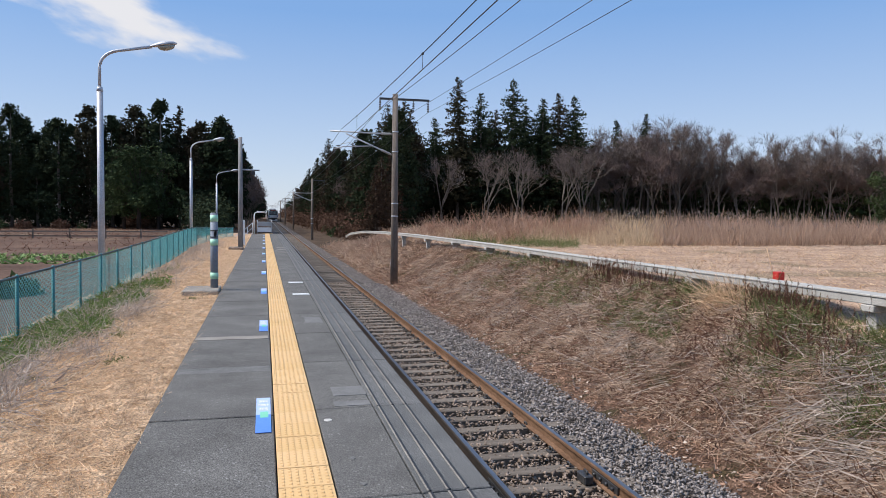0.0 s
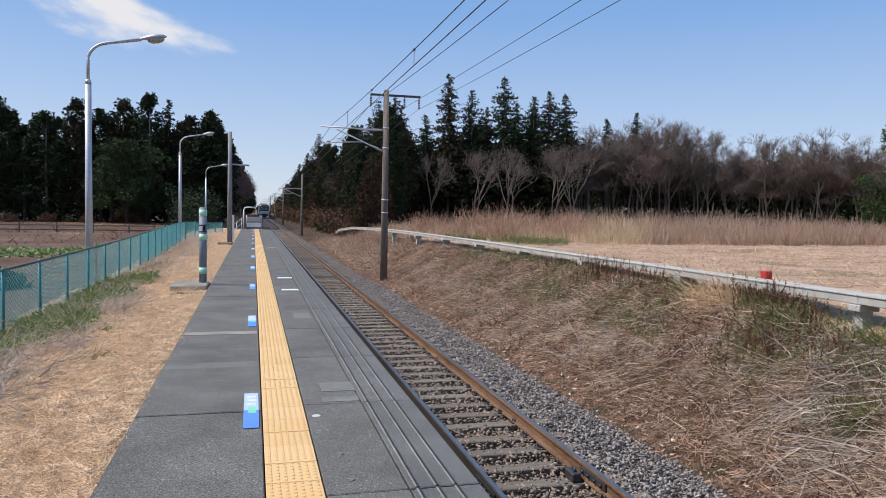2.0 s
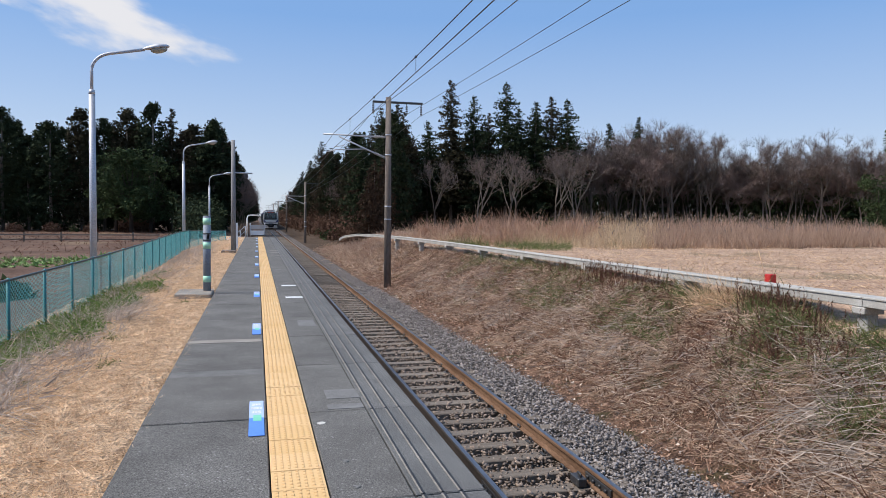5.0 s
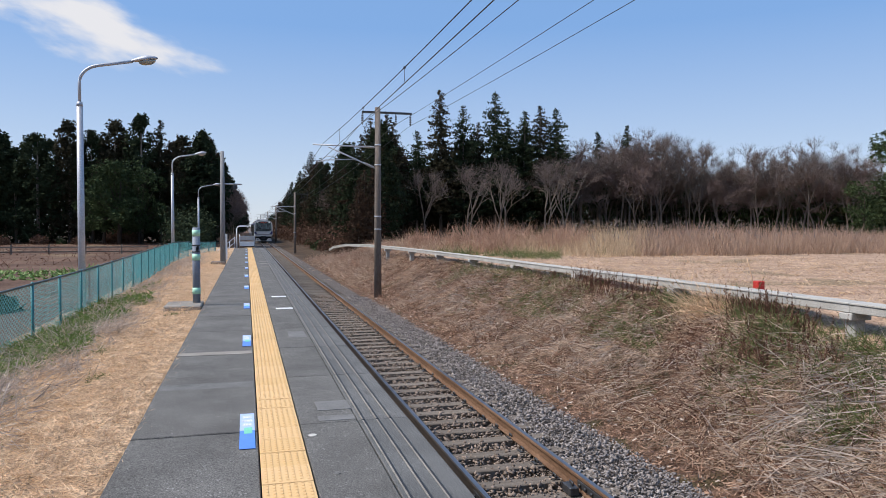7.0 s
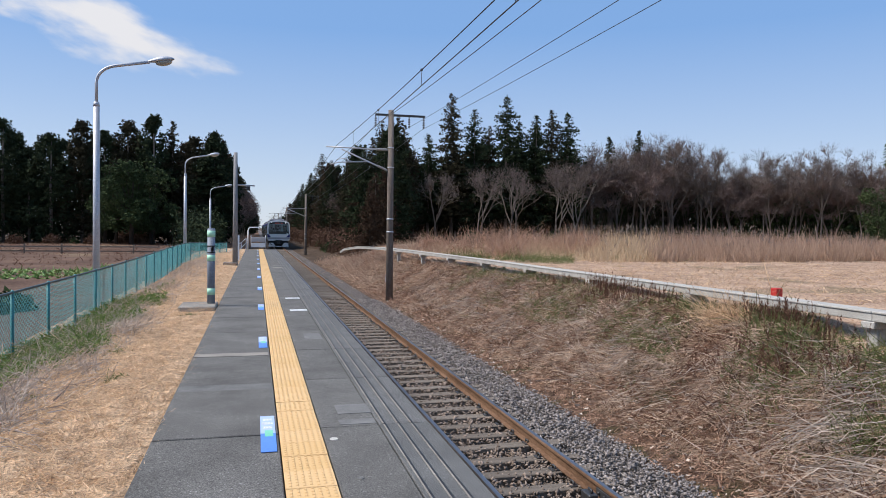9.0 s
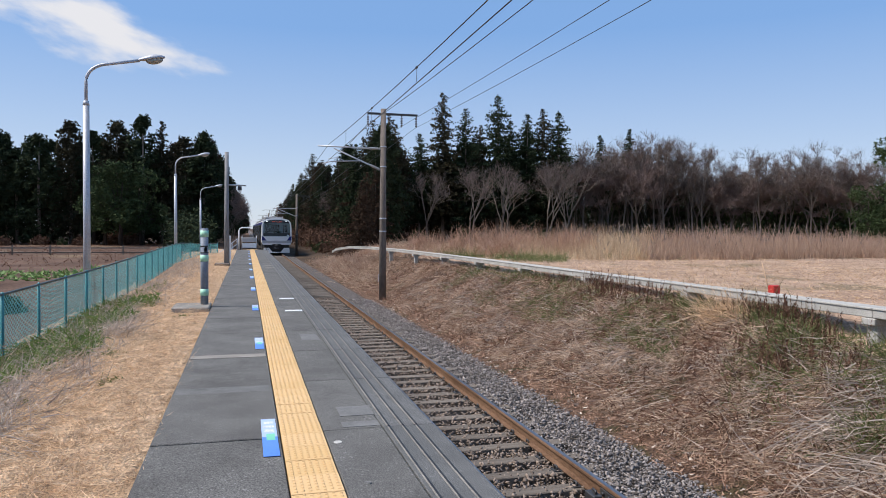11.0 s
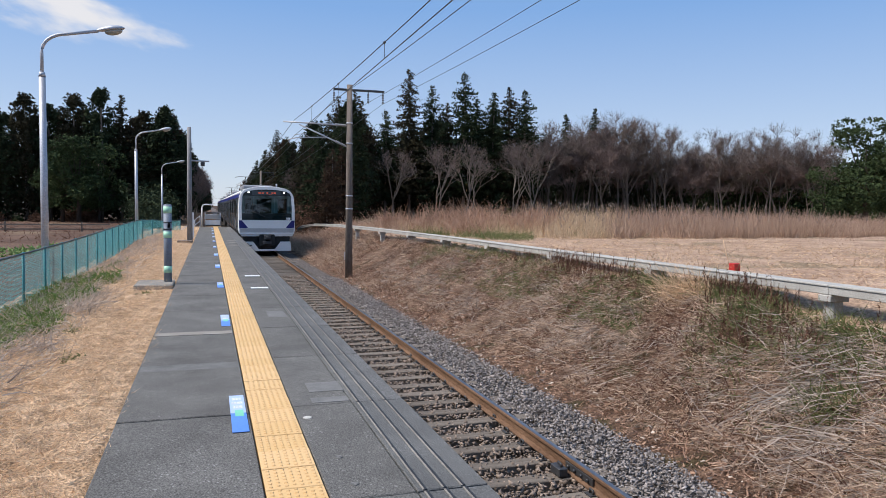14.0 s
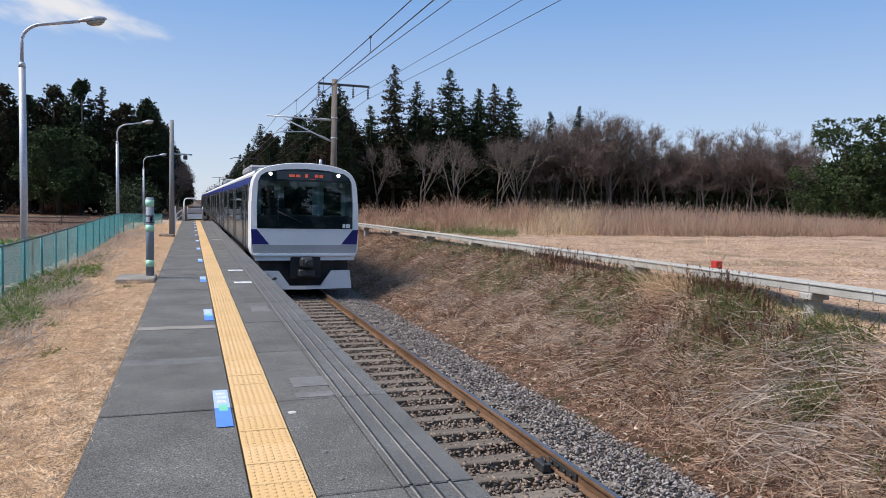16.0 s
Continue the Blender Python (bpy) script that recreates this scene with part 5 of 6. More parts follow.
def bush(seed, h, r, mat, label):
    rng = np.random.default_rng(seed)
    th = thing("bush", label, "bush", "undergrowth")
    n = 260
    d = rng.normal(size=(n, 3))
    d /= np.linalg.norm(d, axis=1, keepdims=True)
    d[:, 2] = np.abs(d[:, 2])
    C = d * rng.uniform(0.35, 1, (n, 1)) * np.array([r, r, h])
    o = new("foliage", leaf_mesh("foliage", C, rng.uniform(0.12, 0.24, n), mat, 3, 0.9, seed))
    o.parent = th
    bm = bmesh.new()
    for k in range(7):
        a = rng.uniform(0, 6.28)
        tube(bm, [(0, 0, -0.3), (math.cos(a) * r * 0.6, math.sin(a) * r * 0.6, h * 0.8)], [0.03, 0.008], 4, False)
    part("stem_tangle", bm, TWIG, th)["kind"] = "stuff"
    return th


def place(protos, spots):
    """Stand copies of trees on the land: (kind, x, y, scale)."""
    rnd = random.Random(5)
    used = set()
    for kind, x, y, s in spots:
        src = protos[kind][rnd.randrange(len(protos[kind]))]
        m = Matrix.Translation((x, y, float(height(x, y)) + 0.0)) @ Matrix.Rotation(rnd.uniform(0, 6.28), 4, "Z") 
        if src not in used:
            used.add(src)
            src.matrix_basis = m
            src.scale = (s, s, s * rnd.uniform(0.94, 1.06))
        else:
            o = copy_thing(src, m)
            o.scale = (s, s, s * rnd.uniform(0.94, 1.06))


def woods():
    protos = {
        "cedar": [conifer(11 + k, 15, 3.4 + 0.3 * k, 0.14 + 0.05 * (k % 3), CEDAR if k % 2 else CEDAR_BROWN, "tall dark green cedar at the wood's edge") for k in range(4)],
        "rust": [conifer(31 + k, 12, 2.7, 0.10, CEDAR_RUST, "conifer with rusty brown winter foliage") for k in range(2)],
        "slim": [conifer(41 + k, 14, 2.1, 0.3, CEDAR, "slender dark conifer with a bare lower trunk") for k in range(2)],
        "sugi": [sugi(131 + k, 15, 3.0 + 0.25 * k, 0.08, CEDAR, "dense dark green plantation cedar") for k in range(3)],
        "sugi_brown": [sugi(141 + k, 15, 3.1, 0.10, CEDAR_RUST if k == 0 else CEDAR_BROWN, "dense plantation cedar with brownish winter foliage") for k in range(2)],
        "ever": [broadleaf(51 + k, 10, 3.6, "dense dark evergreen broadleaf tree") for k in range(3)],
        "bare": [bare_tree(61 + k, 11, 0.58 + 0.04 * k, "leafless grey-brown winter tree", TWIG if k % 2 else TWIG_RED) for k in range(5)],
        "slender": [bare_tree(161 + k, 11, 0.5, "slender pale leafless tree before the cedars", TWIG, 1300) for k in range(2)],
        "bush": [bush(71 + k, 1.6, 1.3, RUST_BRUSH if k < 2 else BROADLEAF, "low tangled bush under the trees") for k in range(3)],
    }
    S = []
    rnd = random.Random(3)
    # far side of the mown field: the cedars that make the skyline
    for x, y, h in ((12.6, 74, 12.6), (14.7, 75, 12.0), (17.6, 76, 11.2), (20.0, 75, 15.2), (22.6, 75, 14.3), (24.3, 76, 13.0), (26.1, 75, 15.6), (27.8, 76, 14.3), (29.4, 75, 15.0), (31.6, 75, 15.3), (33.0, 74.5, 14.9), (30.6, 78, 13.4), (16.2, 79, 9.4), (10.6, 79, 10.2)):
        S.append(("cedar", x, y, (h - 0.2) / 15))
    for k in range(15):
        S.append((rnd.choice(("cedar", "slim", "rust", "sugi_brown")), 12.5 + k * 1.4 + rnd.uniform(-0.4, 0.4), rnd.uniform(76, 82), rnd.uniform(0.55, 0.72)))
    for k in range(10):
        S.append((rnd.choice(("cedar", "slim", "sugi")), 12 + k * 2.2, rnd.uniform(84, 96), rnd.uniform(0.72, 0.88)))
    # evergreens behind the bare trees, kept under their crowns
    for k in range(16):
        x = 34 + k * 2.9 + rnd.uniform(-0.8, 0.8)
        S.append(("ever", x, 82 - max(0, x - 48) * 0.75 + rnd.uniform(-1, 4), rnd.uniform(0.78, 0.98) * (1 if x < 50 else 0.84)))
    for x, h in ((39.5, 12.2), (43.0, 12.6), (47.3, 11.6)):
        S.append(("slim", x, 77, h / 14))
    # bare trees along the edge: x, depth, crown height
    for x, h in ((33.2, 11.4), (35.0, 11.9), (36.8, 11.2), (38.6, 12.2), (40.4, 11.7), (42.2, 12.5), (44.0, 11.9), (45.8, 12.2), (47.4, 11.5), (49.2, 10.8), (51.0, 10.3), (53.0, 9.7), (55.0, 9.9), (56.9, 10.9), (58.9, 10.5), (61.0, 11.0), (63.2, 10.6), (65.6, 11.9), (67.6, 10.6), (69.8, 9.8), (72.0, 9.9), (75.0, 10.8)):
        back = max(0, x - 46) * 0.45
        f = (74 - back) / 74
        S.append(("bare", x * f, 74 - back + rnd.uniform(-1.5, 1.5), ((h - 1.4) * f + 1.95) / 11))
        S.append(("bare", x * f + rnd.uniform(0.5, 1.5), 78 - back + rnd.uniform(-1.0, 2.0), ((h - 1.4) * f * 0.95 + 1.9) / 11))
    for x, y, h in ((20.5, 68, 8.5), (24.4, 69, 10.5), (29.4, 70, 10.0), (31.6, 70, 11.0), (17.0, 70, 8.0)):
        S.append(("slender", x, y, h / 11))
    for x, y, s in ((50.6, 46, 1.02), (54.5, 45, 0.98), (59, 41, 0.96), (64, 36, 0.9), (57, 50, 0.82), (68, 31, 0.95), (48.0, 47.5, 0.55)):
        S.append(("ever", x, y, s))
    for k in range(12):
        S.append((rnd.choice(("ever", "bare")), rnd.uniform(66, 95), rnd.uniform(5, 40), rnd.uniform(0.8, 1.0)))
    for k in range(26):
        S.append(("bush", rnd.uniform(10, 75), rnd.uniform(68, 80), rnd.uniform(0.5, 1.0)))
    # along the track beyond the bank
    for x, y, h in ((9.6, 100, 11.5), (10.4, 119, 14.4), (10.8, 88, 9.8), (9.8, 140, 12.8), (10.6, 156, 12.4)):
        S.append(("cedar", x, y, (h + 0.2) / 15))
    for k in range(26):
        y = 62 + k * 7.0 + rnd.uniform(-1.5, 1.5)
        S.append((rnd.choice(("cedar", "slim", "rust", "rust", "bare", "sugi_brown")), rnd.uniform(9.2, 11.8), y, rnd.uniform(0.66, 0.84)))
        S.append((rnd.choice(("cedar", "slim", "sugi")), rnd.uniform(11.4, 15), y + 2, rnd.uniform(0.74, 0.92)))
    for k in range(26):
        S.append(("bush", rnd.uniform(7.5, 9.5), rnd.uniform(56, 110), rnd.uniform(0.5, 1.0)))
    for x, y, s in ((8.2, 55, 0.5), (9.0, 58, 0.6), (10.2, 60, 0.62)):
        S.append(("rust", x, y, s))
    # left woods: the front rank gives the skyline
    for x, h, kind in ((-30.5, 14.0, "sugi"), (-27.6, 11.6, "sugi"), (-24.8, 13.4, "sugi"), (-21.6, 14.6, "sugi_brown"), (-19.0, 13.9, "sugi"), (-16.2, 14.9, "sugi_brown"), (-13.0, 15.0, "sugi"), (-10.8, 14.4, "cedar"), (-8.0, 14.2, "sugi_brown"), (-5.4, 14.6, "cedar"), (-33.5, 13.2, "sugi_brown"), (-36.5, 14.2, "sugi"), (-40, 13.6, "sugi"), (-44, 14.4, "sugi_brown"), (-48, 13.8, "sugi"), (-53, 14.2, "sugi")):
        S.append((kind, x, 100 + rnd.uniform(-1.5, 1.5), (h + 0.9) / 15))
    for k in range(20):
        x = -6.5 - k * 2.5 + rnd.uniform(-0.8, 0.8)
        S.append((rnd.choice(("sugi", "sugi_brown", "sugi")), x, 105 + rnd.uniform(-1, 4), rnd.uniform(0.88, 0.97)))
    for x, y, s in ((-14.6, 93, 1.12), (-12.6, 95, 0.95), (-16.6, 95, 0.85)):
        S.append(("ever", x, y, s))
    for k in range(14):
        S.append((rnd.choice(("bare", "bush", "bare")), -19 - k * 2.6, 95 + rnd.uniform(-2, 2), rnd.uniform(0.45, 0.75)))
    for k in range(20):
        S.append(("bush", rnd.uniform(-75, -5), rnd.uniform(94, 99), rnd.uniform(0.6, 1.1)))
    # left side of the track, closing in towards the distance
    for k in range(24):
        y = 99 + k * 9.5
        edge = -4.0 + 0.020 * (y - 100)
        S.append((rnd.choice(("sugi", "sugi_brown", "cedar", "sugi")), edge - 1.6 + rnd.uniform(-0.5, 0.3), y, (15.4 - 0.014 * (y - 100)) / 15))
    for k in range(7):
        y = 104 + k * 11.0
        S.append(("bare", -4.2 + 0.020 * (y - 100), y, rnd.uniform(0.85, 1.0)))
    place(protos, S)


def thicket(name, path, width, top, n, mat, size, label, seed):
    """The depth of a wood past counting: leafy sprays along a line from the ground up."""
    rng = np.random.default_rng(seed)
    p = np.array(path, float)
    seg = np.linalg.norm(np.diff(p, axis=0), axis=1)
    s = rng.uniform(0, seg.sum(), n)
    cum = np.concatenate([[0], np.cumsum(seg)])
    x, y = np.interp(s, cum, p[:, 0]), np.interp(s, cum, p[:, 1])
    x, y = x + rng.uniform(-width, width, n), y + rng.uniform(-width, width, n)
    lump = 0.82 + 0.12 * np.sin(s * 1.1 + 2 * np.sin(s * 0.31)) + 0.08 * np.sin(s * 2.7 + 1)
    z = height(x, y) + rng.uniform(0, 1, n) ** 0.9 * top * lump
    me = leaf_mesh(name, np.stack([x, y, z], -1), rng.uniform(size * 0.6, size * 1.2, n), mat, 1, 0.8, seed)
    tagged(new(name, me), label, "woodland", kind="stuff")


def thickets():
    thicket("cedar_depths", [(17, 92), (36, 92)], 4.5, 11.5, 20000, CEDAR, 0.36, "dark depths of the cedar wood", 1)
    thicket("rust_depths", [(14, 86), (36, 86)], 4, 7, 5000, RUST_BRUSH, 0.3, "rusty undergrowth in the cedar wood", 9)
    thicket("mixed_depths", [(34, 90), (52, 82), (80, 50), (95, 20)], 5, 8.0, 34000, BROADLEAF, 0.4, "dark depths of the mixed wood", 2)
    n = 7000
    q = RNG.uniform(0, 1, n)
    x = 31 + 50 * q + RNG.normal(size=n)
    y = 78 - np.maximum(0, x - 50) * 0.9 + RNG.uniform(-4, 6, n)
    p = feet(x, y)
    p[:, 2] += RNG.uniform(0.5, 6.5, n) * (0.86 + 0.14 * np.sin(x * 0.9 + 2 * np.sin(x * 0.33)))
    blades("twig_brush", p, dirs(n, 0.9, 0.8), RNG.uniform(0.7, 2.2, n), RNG.uniform(0.012, 0.028, n), TWIG_MASS, "brown brush of bare twigs in the wood", "woodland", 0.2, 2)
    thicket("wood_undergrowth", [(31, 88), (52, 79), (80, 48)], 3, 5.5, 20000, BROADLEAF, 0.42, "dark undergrowth between the trunks", 12)
    thicket("trackside_depths", [(13.5, 84), (13.5, 420)], 2.6, 8.0, 30000, CEDAR, 0.28, "dark trackside wood", 4)
    thicket("trackside_scrub", [(7.9, 58), (7.4, 220)], 1.1, 2.8, 11000, RUST_BRUSH, 0.18, "low rusty scrub beside the track", 15)
    thicket("trackside_brush", [(10, 58), (10, 420)], 1.6, 5.0, 16000, RUST_BRUSH, 0.2, "rusty trackside brush", 5)
    thicket("left_depths", [(-90, 112), (-10, 110)], 4, 12.5, 30000, CEDAR, 0.34, "dark depths of the cedar wood beyond the field", 6)
    thicket("left_trackside_depths", [(-8, 106), (-3.6, 320)], 1.8, 13.5, 26000, CEDAR, 0.34, "dark wood along the track", 7)
    thicket("left_end_brush", [(-5.6, 60), (-5.0, 102)], 1.2, 4.0, 7000, CEDAR, 0.22, "dark brush past the platform's end", 10)
    # never in view: added so the train's glass and steel reflect something dark
    thicket("rear_depths", [(-120, -45), (120, -45)], 6, 12.0, 9000, CEDAR, 1.2, "unseen filler wood behind the camera, added to darken reflections", 8)


# ---- train ----
def train():
    th = thing("train", "white and blue electric commuter train with lit headlights", "train")
    W, H = 1.475, 3.62
    F = -RAIL_Z  # rail level is the train's zero
    half = [(-1.36, 0.98), (-1.44, 1.10), (-W, 1.25), (-W, 2.35), (-1.44, 2.9), (-1.40, 3.10), (-1.33, 3.25), (-1.24, 3.35), (-1.12, 3.43), (-0.95, 3.49), (-0.7, 3.545), (-0.36, 3.585)]
    prof = half + [(0, 3.60)] + [(-x, z) for x, z in reversed(half)]
    CAR, GAP = 19.5, 0.5
    def xz(name, outline, y0, y1, mat, parent, label=""):
        bm = bmesh.new()
        prism(bm, outline, y0, y1)
        return part(name, bm, mat, parent, label)
    # front end, slightly raked
    def front_y(z):
        return 0.10 * max(0, (z - 1.7) / 1.9)
    shell = bmesh.new()
    rings = []
    for y, s, rk in ((0.0, 0.99, 1), (0.05, 1.0, 1), (0.9, 1.0, 0)):
        rings.append([shell.verts.new((x * s, y + (front_y(z) if rk else 0), (z - 2.2) * s + 2.2)) for x, z in prof])
    for a, b in zip(rings, rings[1:]):
        for i in range(len(prof)):
            shell.faces.new((a[i], a[(i + 1) % len(prof)], b[(i + 1) % len(prof)], b[i]))
    ws = [(-1.30, 1.79), (1.30, 1.79), (1.31, 2.4), (1.27, 3.05), (1.2, 3.22), (1.05, 3.32), (0.6, 3.40), (0, 3.43), (-0.6, 3.40), (-1.05, 3.32), (-1.2, 3.22), (-1.27, 3.05), (-1.31, 2.4)]
    hole = [shell.verts.new((x, front_y(z), z)) for x, z in ws]
    rim = [shell.edges.new((hole[i], hole[(i + 1) % len(ws)])) for i in range(len(ws))]
    rim += [shell.edges.get((rings[0][i], rings[0][(i + 1) % len(prof)])) for i in range(len(prof))]
    bmesh.ops.triangle_fill(shell, edges=rim, use_beauty=True)
    part("front_mask", shell, TRAIN_WHITE, th, "white moulded front end")

    def plate(name, pts, mat, d, label="", parent=None):
        """A thin plate on the front, its outline in x, z, d proud."""
        bm = bmesh.new()
        a = [bm.verts.new((x, front_y(z) - d, z)) for x, z in pts]
        b = [bm.verts.new((x, front_y(z) + 0.03, z)) for x, z in pts]
        n = len(pts)
        for i in range(n):
            bm.faces.new((a[i], a[(i + 1) % n], b[(i + 1) % n], b[i]))
        bm.faces.new(a)
        return part(name, bm, mat, parent or th, label)
    pane = bmesh.new()
    pane.faces.new([pane.verts.new((x * 1.005, front_y(z) - 0.004, z)) for x, z in ws])
    part("windscreen", pane, WINDSCREEN, th, "wide tinted windscreen").visible_shadow = False
    # the cab behind the glass
    bm = bmesh.new()
    box(bm, -1.30, 1.30, 0.82, 0.87, 1.3, 3.4)
    cab = part("cab_wall", bm, CAB_GREY, th, "grey cab back wall")
    for x0, x1 in ((-1.12, -0.78), (-0.5, 0.3), (0.62, 1.12)):
        bm = bmesh.new()
        box(bm, x0, x1, 0.805, 0.818, 2.1, 2.95, 0.004)
        part("cab_window", bm, GLASS, cab, "dark window in the cab wall")
    for x in (-1.2, -0.64, 0.46, 1.2):
        bm = bmesh.new()
        box(bm, x - 0.035, x + 0.035, 0.79, 0.818, 1.8, 3.05, 0.004)
        part("cab_pillar", bm, CAB_PALE, cab)
    bm = bmesh.new()
    box(bm, -1.28, 1.28, 0.16, 0.6, 1.75, 2.16, 0.04)
    box(bm, -1.1, -0.35, 0.3, 0.55, 2.1, 2.34, 0.03)
    part("cab_console", bm, UNDER, th, "dark driving console")
    bm = bmesh.new()
    box(bm, -0.95, -0.5, 0.62, 0.72, 1.9, 2.62, 0.05)
    part("cab_seat", bm, UNDER, th, "dark driver's seat")
    plate("glass_header", [(-1.262, 3.08), (1.262, 3.08), (1.2, 3.215), (1.05, 3.315), (0.6, 3.395), (0, 3.425), (-0.6, 3.395), (-1.05, 3.315), (-1.2, 3.215)], GLASS, 0.010, "black header over the windscreen")
    plate("lower_glass", [(-1.29, 1.80), (1.29, 1.80), (1.295, 2.13), (-1.295, 2.13)], GLASS, 0.012, "black band under the windscreen")
    plate("blue_corner", [(-1.43, 1.36), (-0.98, 1.36), (-1.31, 1.77), (-1.46, 1.77)], TRAIN_BLUE, 0.006, "deep blue corner panel")
    plate("blue_corner", [(1.43, 1.36), (1.46, 1.77), (1.31, 1.77), (0.98, 1.36)], TRAIN_BLUE, 0.006, "deep blue corner panel")
    plate("grey_panel", [(-1.40, 1.12), (1.40, 1.12), (1.425, 1.345), (-1.425, 1.345)], TRAIN_GREY, 0.006, "grey lower panel")
    plate("bumper_lip", [(-1.38, 1.04), (1.38, 1.04), (1.40, 1.09), (-1.40, 1.09)], WHITE, 0.05)
    plate("apron", [(-1.35, 0.92), (-0.42, 0.92), (-0.36, 1.03), (-1.37, 1.03)], TRAIN_WHITE, 0.01)
    plate("apron", [(1.35, 0.92), (1.37, 1.03), (0.36, 1.03), (0.42, 0.92)], TRAIN_WHITE, 0.01)
    dd = plate("display", [(-0.78, 3.13), (0.72, 3.13), (0.72, 3.35), (-0.78, 3.35)], SMOKED, 0.016, "dark destination display")
    for x0, x1, z0, z1 in ((-0.45, -0.3, 3.2, 3.27), (-0.27, -0.15, 3.2, 3.27), (-0.02, 0.06, 3.19, 3.29), (0.24, 0.34, 3.2, 3.28), (0.37, 0.47, 3.2, 3.28), (0.1, 0.28, 3.15, 3.165)):
        bm = bmesh.new()
        box(bm, x0, x1, front_y(3.2) - 0.02, front_y(3.2), z0, z1)
        part("lit_bar", bm, ORANGE_LED, dd, "orange lit bar")
    for x in (-0.95, 0.9):
        bm = bmesh.new()
        tube(bm, [(x, front_y(3.24) - 0.02, 3.27), (x, front_y(3.24) + 0.02, 3.27)], 0.048, 16)
        part("headlight", bm, HEADLIGHT, th, "round lit headlight")
    # makers' mark as plain white bars
    bm = bmesh.new()
    for x0, x1, z0, z1 in ((1.02, 1.09, 1.82, 1.93), (1.11, 1.23, 1.82, 1.93)):
        box(bm, x0, x1, -0.02, 0.01, z0, z1)
    part("emblem", bm, WHITE, th, "small white bar emblem")
    # wiper, coupler and plough
    bm = bmesh.new()
    tube(bm, [(-0.1, front_y(1.95) - 0.03, 1.96), (-0.75, front_y(2.3) - 0.03, 2.25)], 0.014, 5)
    tube(bm, [(-0.75, front_y(2.3) - 0.03, 2.02), (-0.75, front_y(2.6) - 0.03, 2.75)], 0.01, 5)
    part("wiper", bm, BLACK, th)
    # no hollow round the coupler: a solid box, coloured black as its shade
    bm = bmesh.new()
    box(bm, -0.42, 0.42, -0.02, 0.6, 0.42, 1.02, 0.02)
    part("recess_shade_box", bm, UNDER, th)
    bm = bmesh.new()
    box(bm, -0.17, 0.17, -0.35, 0.1, 0.74, 1.02, 0.05)
    tube(bm, [(0, -0.38, 0.88), (0, -0.3, 0.88)], [0.06, 0.11], 12)
    box(bm, -0.22, 0.22, -0.28, 0.1, 0.5, 0.68, 0.03)
    part("coupler", bm, DARK_STEEL, th, "dark automatic coupler")
    bm = bmesh.new()
    for s in (-1, 1):
        o = [(s * 1.3, 0.13), (s * 0.0, 0.13), (s * 0.0, 0.22), (s * 0.42, 0.22), (s * 0.72, 0.63), (s * 1.24, 0.63)]
        a = [bm.verts.new((x, -0.12 + 0.12 * abs(x), z)) for x, z in o]
        b = [bm.verts.new((x, 0.02 + 0.12 * abs(x), z)) for x, z in o]
        for i in range(6):
            bm.faces.new((a[i], a[(i + 1) % 6], b[(i + 1) % 6], b[i]))
        bm.faces.new(a)
        bm.faces.new(b)
    part("plough", bm, TRAIN_WHITE, th, "white skirt plate under the front")
    # plain black block fills the gap here and gives the cavity its shade
    bm = bmesh.new()
    box(bm, -1.22, 1.22, 0.22, 3.0, 0.2, 1.0)
    part("underfloor_shade_block", bm, UNDER, th, "black underfloor block standing in for the shade behind the skirt")
    bm = bmesh.new()
    tube(bm, [(-1.05, -0.1, 0.55), (-0.95, -0.15, 0.4), (-0.8, -0.12, 0.45)], 0.04, 6)
    part("hose", bm, DARK_STEEL, th)
    for c in range(5):
        y0 = 0.9 if c == 0 else c * (CAR + GAP)
        y1 = c * (CAR + GAP) + CAR
        body = xz("car_body", prof[:7] + prof[18:], y0, y1, STEEL_BODY, th, "brushed stainless car body")
        xz("roof", prof[6:19], y0, y1, ROOF_GREY, th, "grey corrugated roof")
        xz("roof_edge", [(-1.345, 3.22), (-1.36, 3.28), (-1.13, 3.46), (-1.11, 3.42)], y0, y1, TRAIN_WHITE, th)
        xz("roof_edge", [(1.345, 3.22), (1.36, 3.28), (1.13, 3.46), (1.11, 3.42)], y0, y1, TRAIN_WHITE, th)
        for s in (-1, 1):
            xz("blue_band", [(s * 1.41, 2.98), (s * 1.44, 2.98), (s * 1.36, 3.22), (s * 1.32, 3.22)], y0 + 0.3, y1, TRAIN_BLUE, body, "deep blue upper band")
        base = c * (CAR + GAP)
        for d in range(4):
            yd = base + 2.6 + d * 4.9
            for s in (-1, 1):
                bm = bmesh.new()
                box(bm, min(s * 1.462, s * 1.472), max(s * 1.462, s * 1.472), yd - 0.65, yd + 0.65, 1.16, 3.0)
                for q in (-0.66, 0.0, 0.66):
                    box(bm, min(s * 1.465, s * 1.49), max(s * 1.465, s * 1.49), yd + q - 0.015, yd + q + 0.015, 1.12, 2.98)
                dr = part("door", bm, STEEL_BODY, body, "stainless sliding door")
                for q in (-0.32, 0.32):
                    bm = bmesh.new()
                    box(bm, min(s * 1.46, s * 1.477), max(s * 1.46, s * 1.477), yd + q - 0.2, yd + q + 0.2, 1.85, 2.8)
                    part("door_glass", bm, GLASS, dr)
                if d < 3:
                    bm = bmesh.new()
                    box(bm, min(s * 1.46, s * 1.48), max(s * 1.46, s * 1.48), yd + 1.1, yd + 3.8, 1.9, 2.8)
                    part("side_window", bm, GLASS, body, "dark side window")
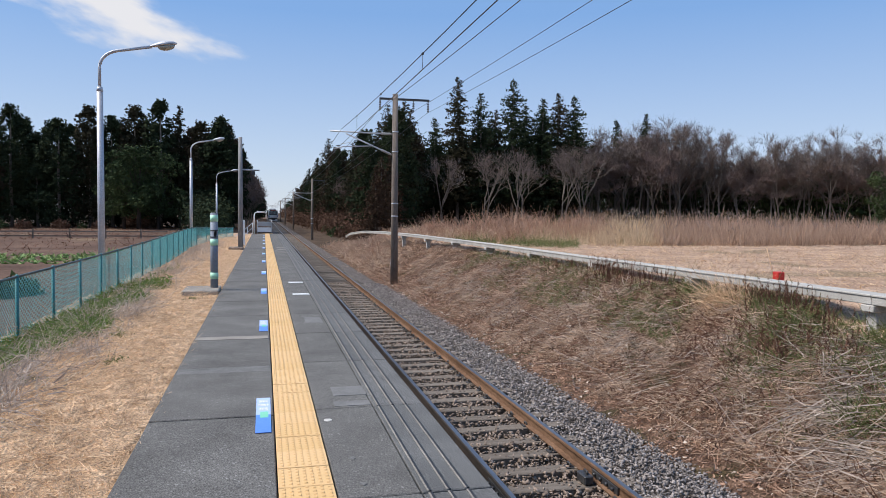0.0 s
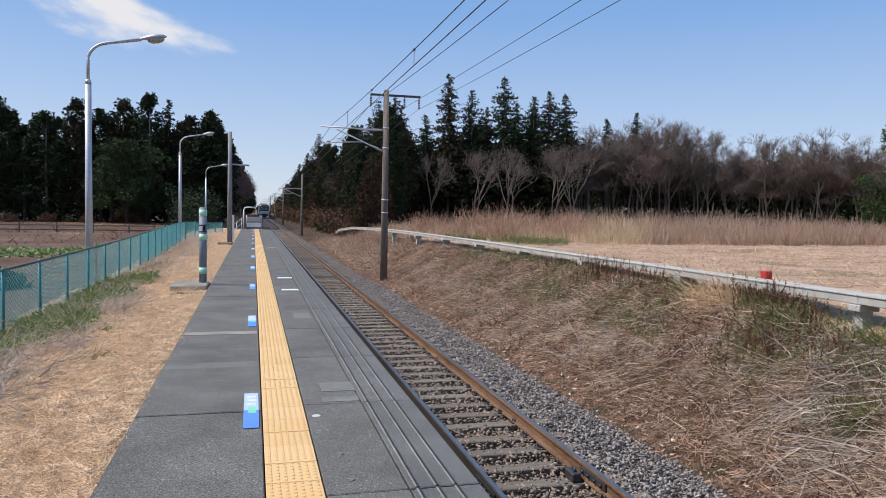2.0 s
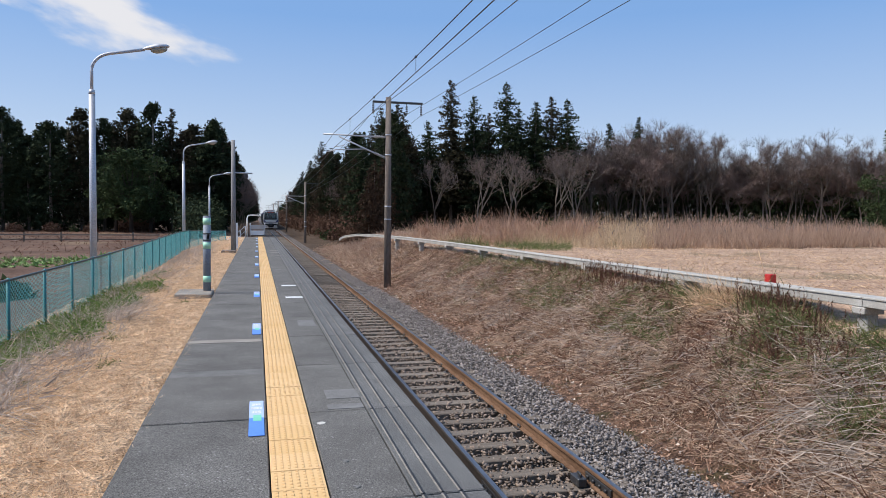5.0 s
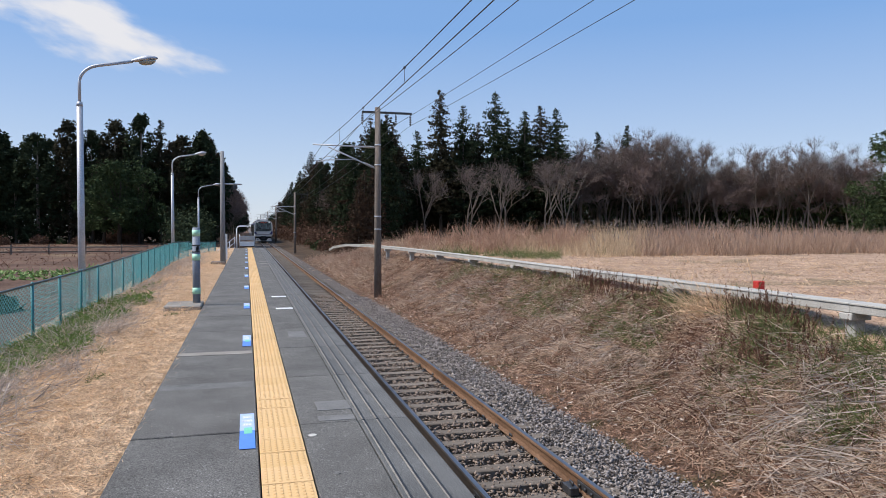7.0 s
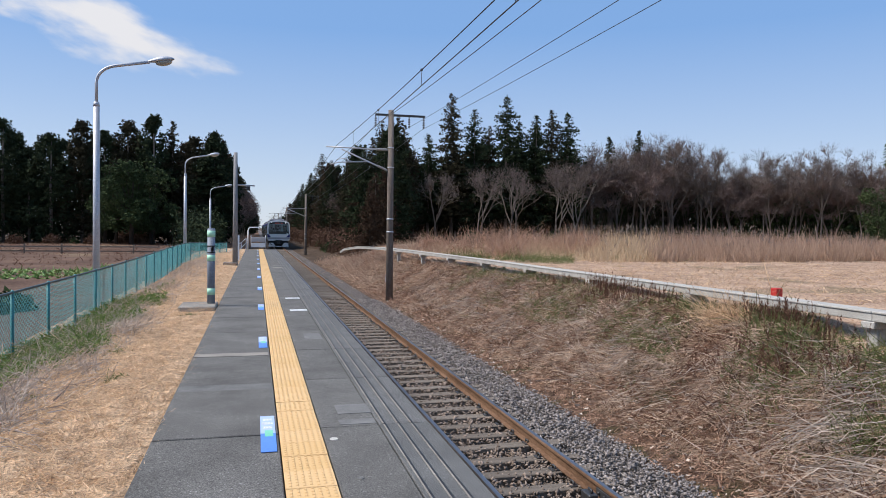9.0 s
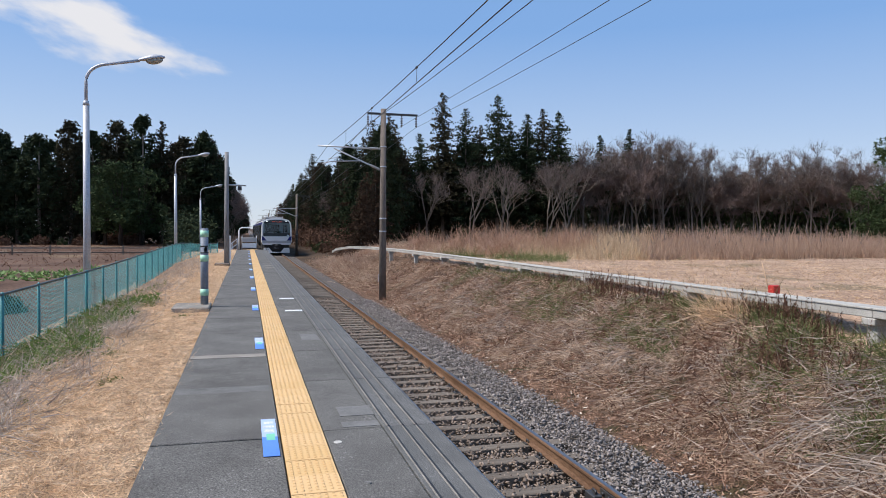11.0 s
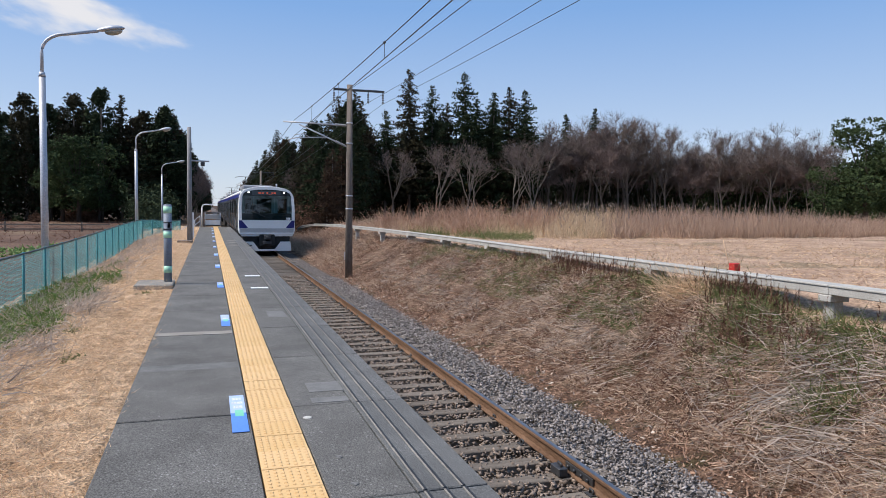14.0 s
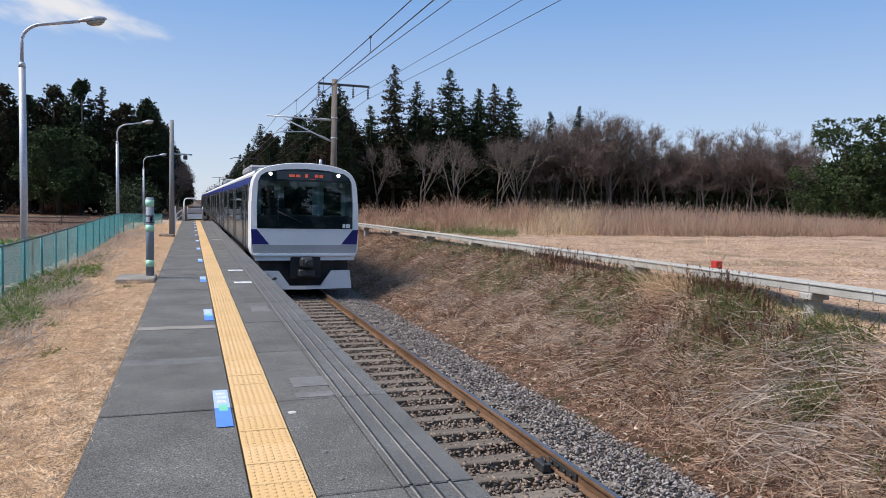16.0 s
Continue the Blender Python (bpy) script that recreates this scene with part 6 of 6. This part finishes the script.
        if c == 0:
            bm = bmesh.new()
            box(bm, -1.482, -1.46, 0.95, 1.45, 1.2, 3.0)
            cd = part("cab_door", bm, STEEL_BODY, body, "cab door")
            bm = bmesh.new()
            box(bm, -1.486, -1.465, 1.02, 1.38, 2.0, 2.8)
            part("cab_glass", bm, GLASS, cd)
        for b0 in (3.2, 16.2):
            bg = bmesh.new()
            box(bg, -1.0, 1.0, base + b0 - 1.3, base + b0 + 1.3, 0.38, 0.75, 0.05)
            bog = part("bogie", bg, UNDER, th)
            for wy in (-1.05, 1.05):
                for s in (-1, 1):
                    bm = bmesh.new()
                    tube(bm, [(s * 0.5, base + b0 + wy, 0.43), (s * 0.63, base + b0 + wy, 0.43)], 0.43, 20)
                    part("wheel", bm, DARK_STEEL, bog)
        bm = bmesh.new()
        box(bm, -1.3, 1.3, base + 5.4, base + 13.8, 0.3, 0.98, 0.05)
        part("underfloor_box", bm, UNDER, th)
        bm = bmesh.new()
        box(bm, -0.95, 0.95, base + 7.5, base + 11.5, 3.55, 3.85, 0.08)
        part("air_conditioner", bm, ROOF_GREY, th)
        if c < 4:
            bm = bmesh.new()
            box(bm, -0.9, 0.9, y1, y1 + GAP, 1.0, 3.2)
            part("gangway", bm, UNDER, th)
        if c in (1, 3):
            bm = bmesh.new()
            yp = base + 4
            tube(bm, [(0, yp + 0.5, 3.75), (0, yp + 1.3, 4.35), (0, yp, 5.0)], 0.03, 6)
            for q in (-0.12, 0.12):
                tube(bm, [(-0.85, yp + q, 4.93), (-0.6, yp + q, 5.0), (0.6, yp + q, 5.0), (0.85, yp + q, 4.93)], 0.02, 6)
            box(bm, -0.6, 0.6, yp - 0.3, yp + 1.2, 3.58, 3.75)
            part("pantograph", bm, DARK_STEEL, th, "raised pantograph")
    for x in (0.62,):
        bm = bmesh.new()
        tube(bm, [(x, 1.4, 3.5), (x, 1.4, 3.78)], 0.045, 8)
        part("antenna", bm, GALV, th)
    return th


# ---- build ----
grasses()
ballast()
TRAIN = train()
for lx, ly, lz, lt in ((-3.78, 18.5, -0.8, 5.25), (-3.78, 40.3, -0.5, 5.16), (-3.8, 62.0, -0.9, 4.75)):
    street_lamp(lx, ly, lz, lt, "platform lamps")
sign_post()
slim_pole()
end_gate()
for my in MASTS:
    mast(my, "line masts")
wires()
duct()
fence()
stickers()
woods()
thickets()
field_things()
track()
platform()


TRAIN_ROWS = [(0, 228.0), (2, 197.0), (4, 167.0), (6.5, 131.4), (7.5, 118.0), (8.5, 104.8), (11, 74.7), (12, 63.2), (13, 51.9), (14.5, 34.7), (15, 29.6), (15.5, 24.8), (16, 20.3)]


def motions():
    walk(TRAIN, [(t, pose(TRACK, y, RAIL_Z)) for t, y in TRAIN_ROWS])


motions()
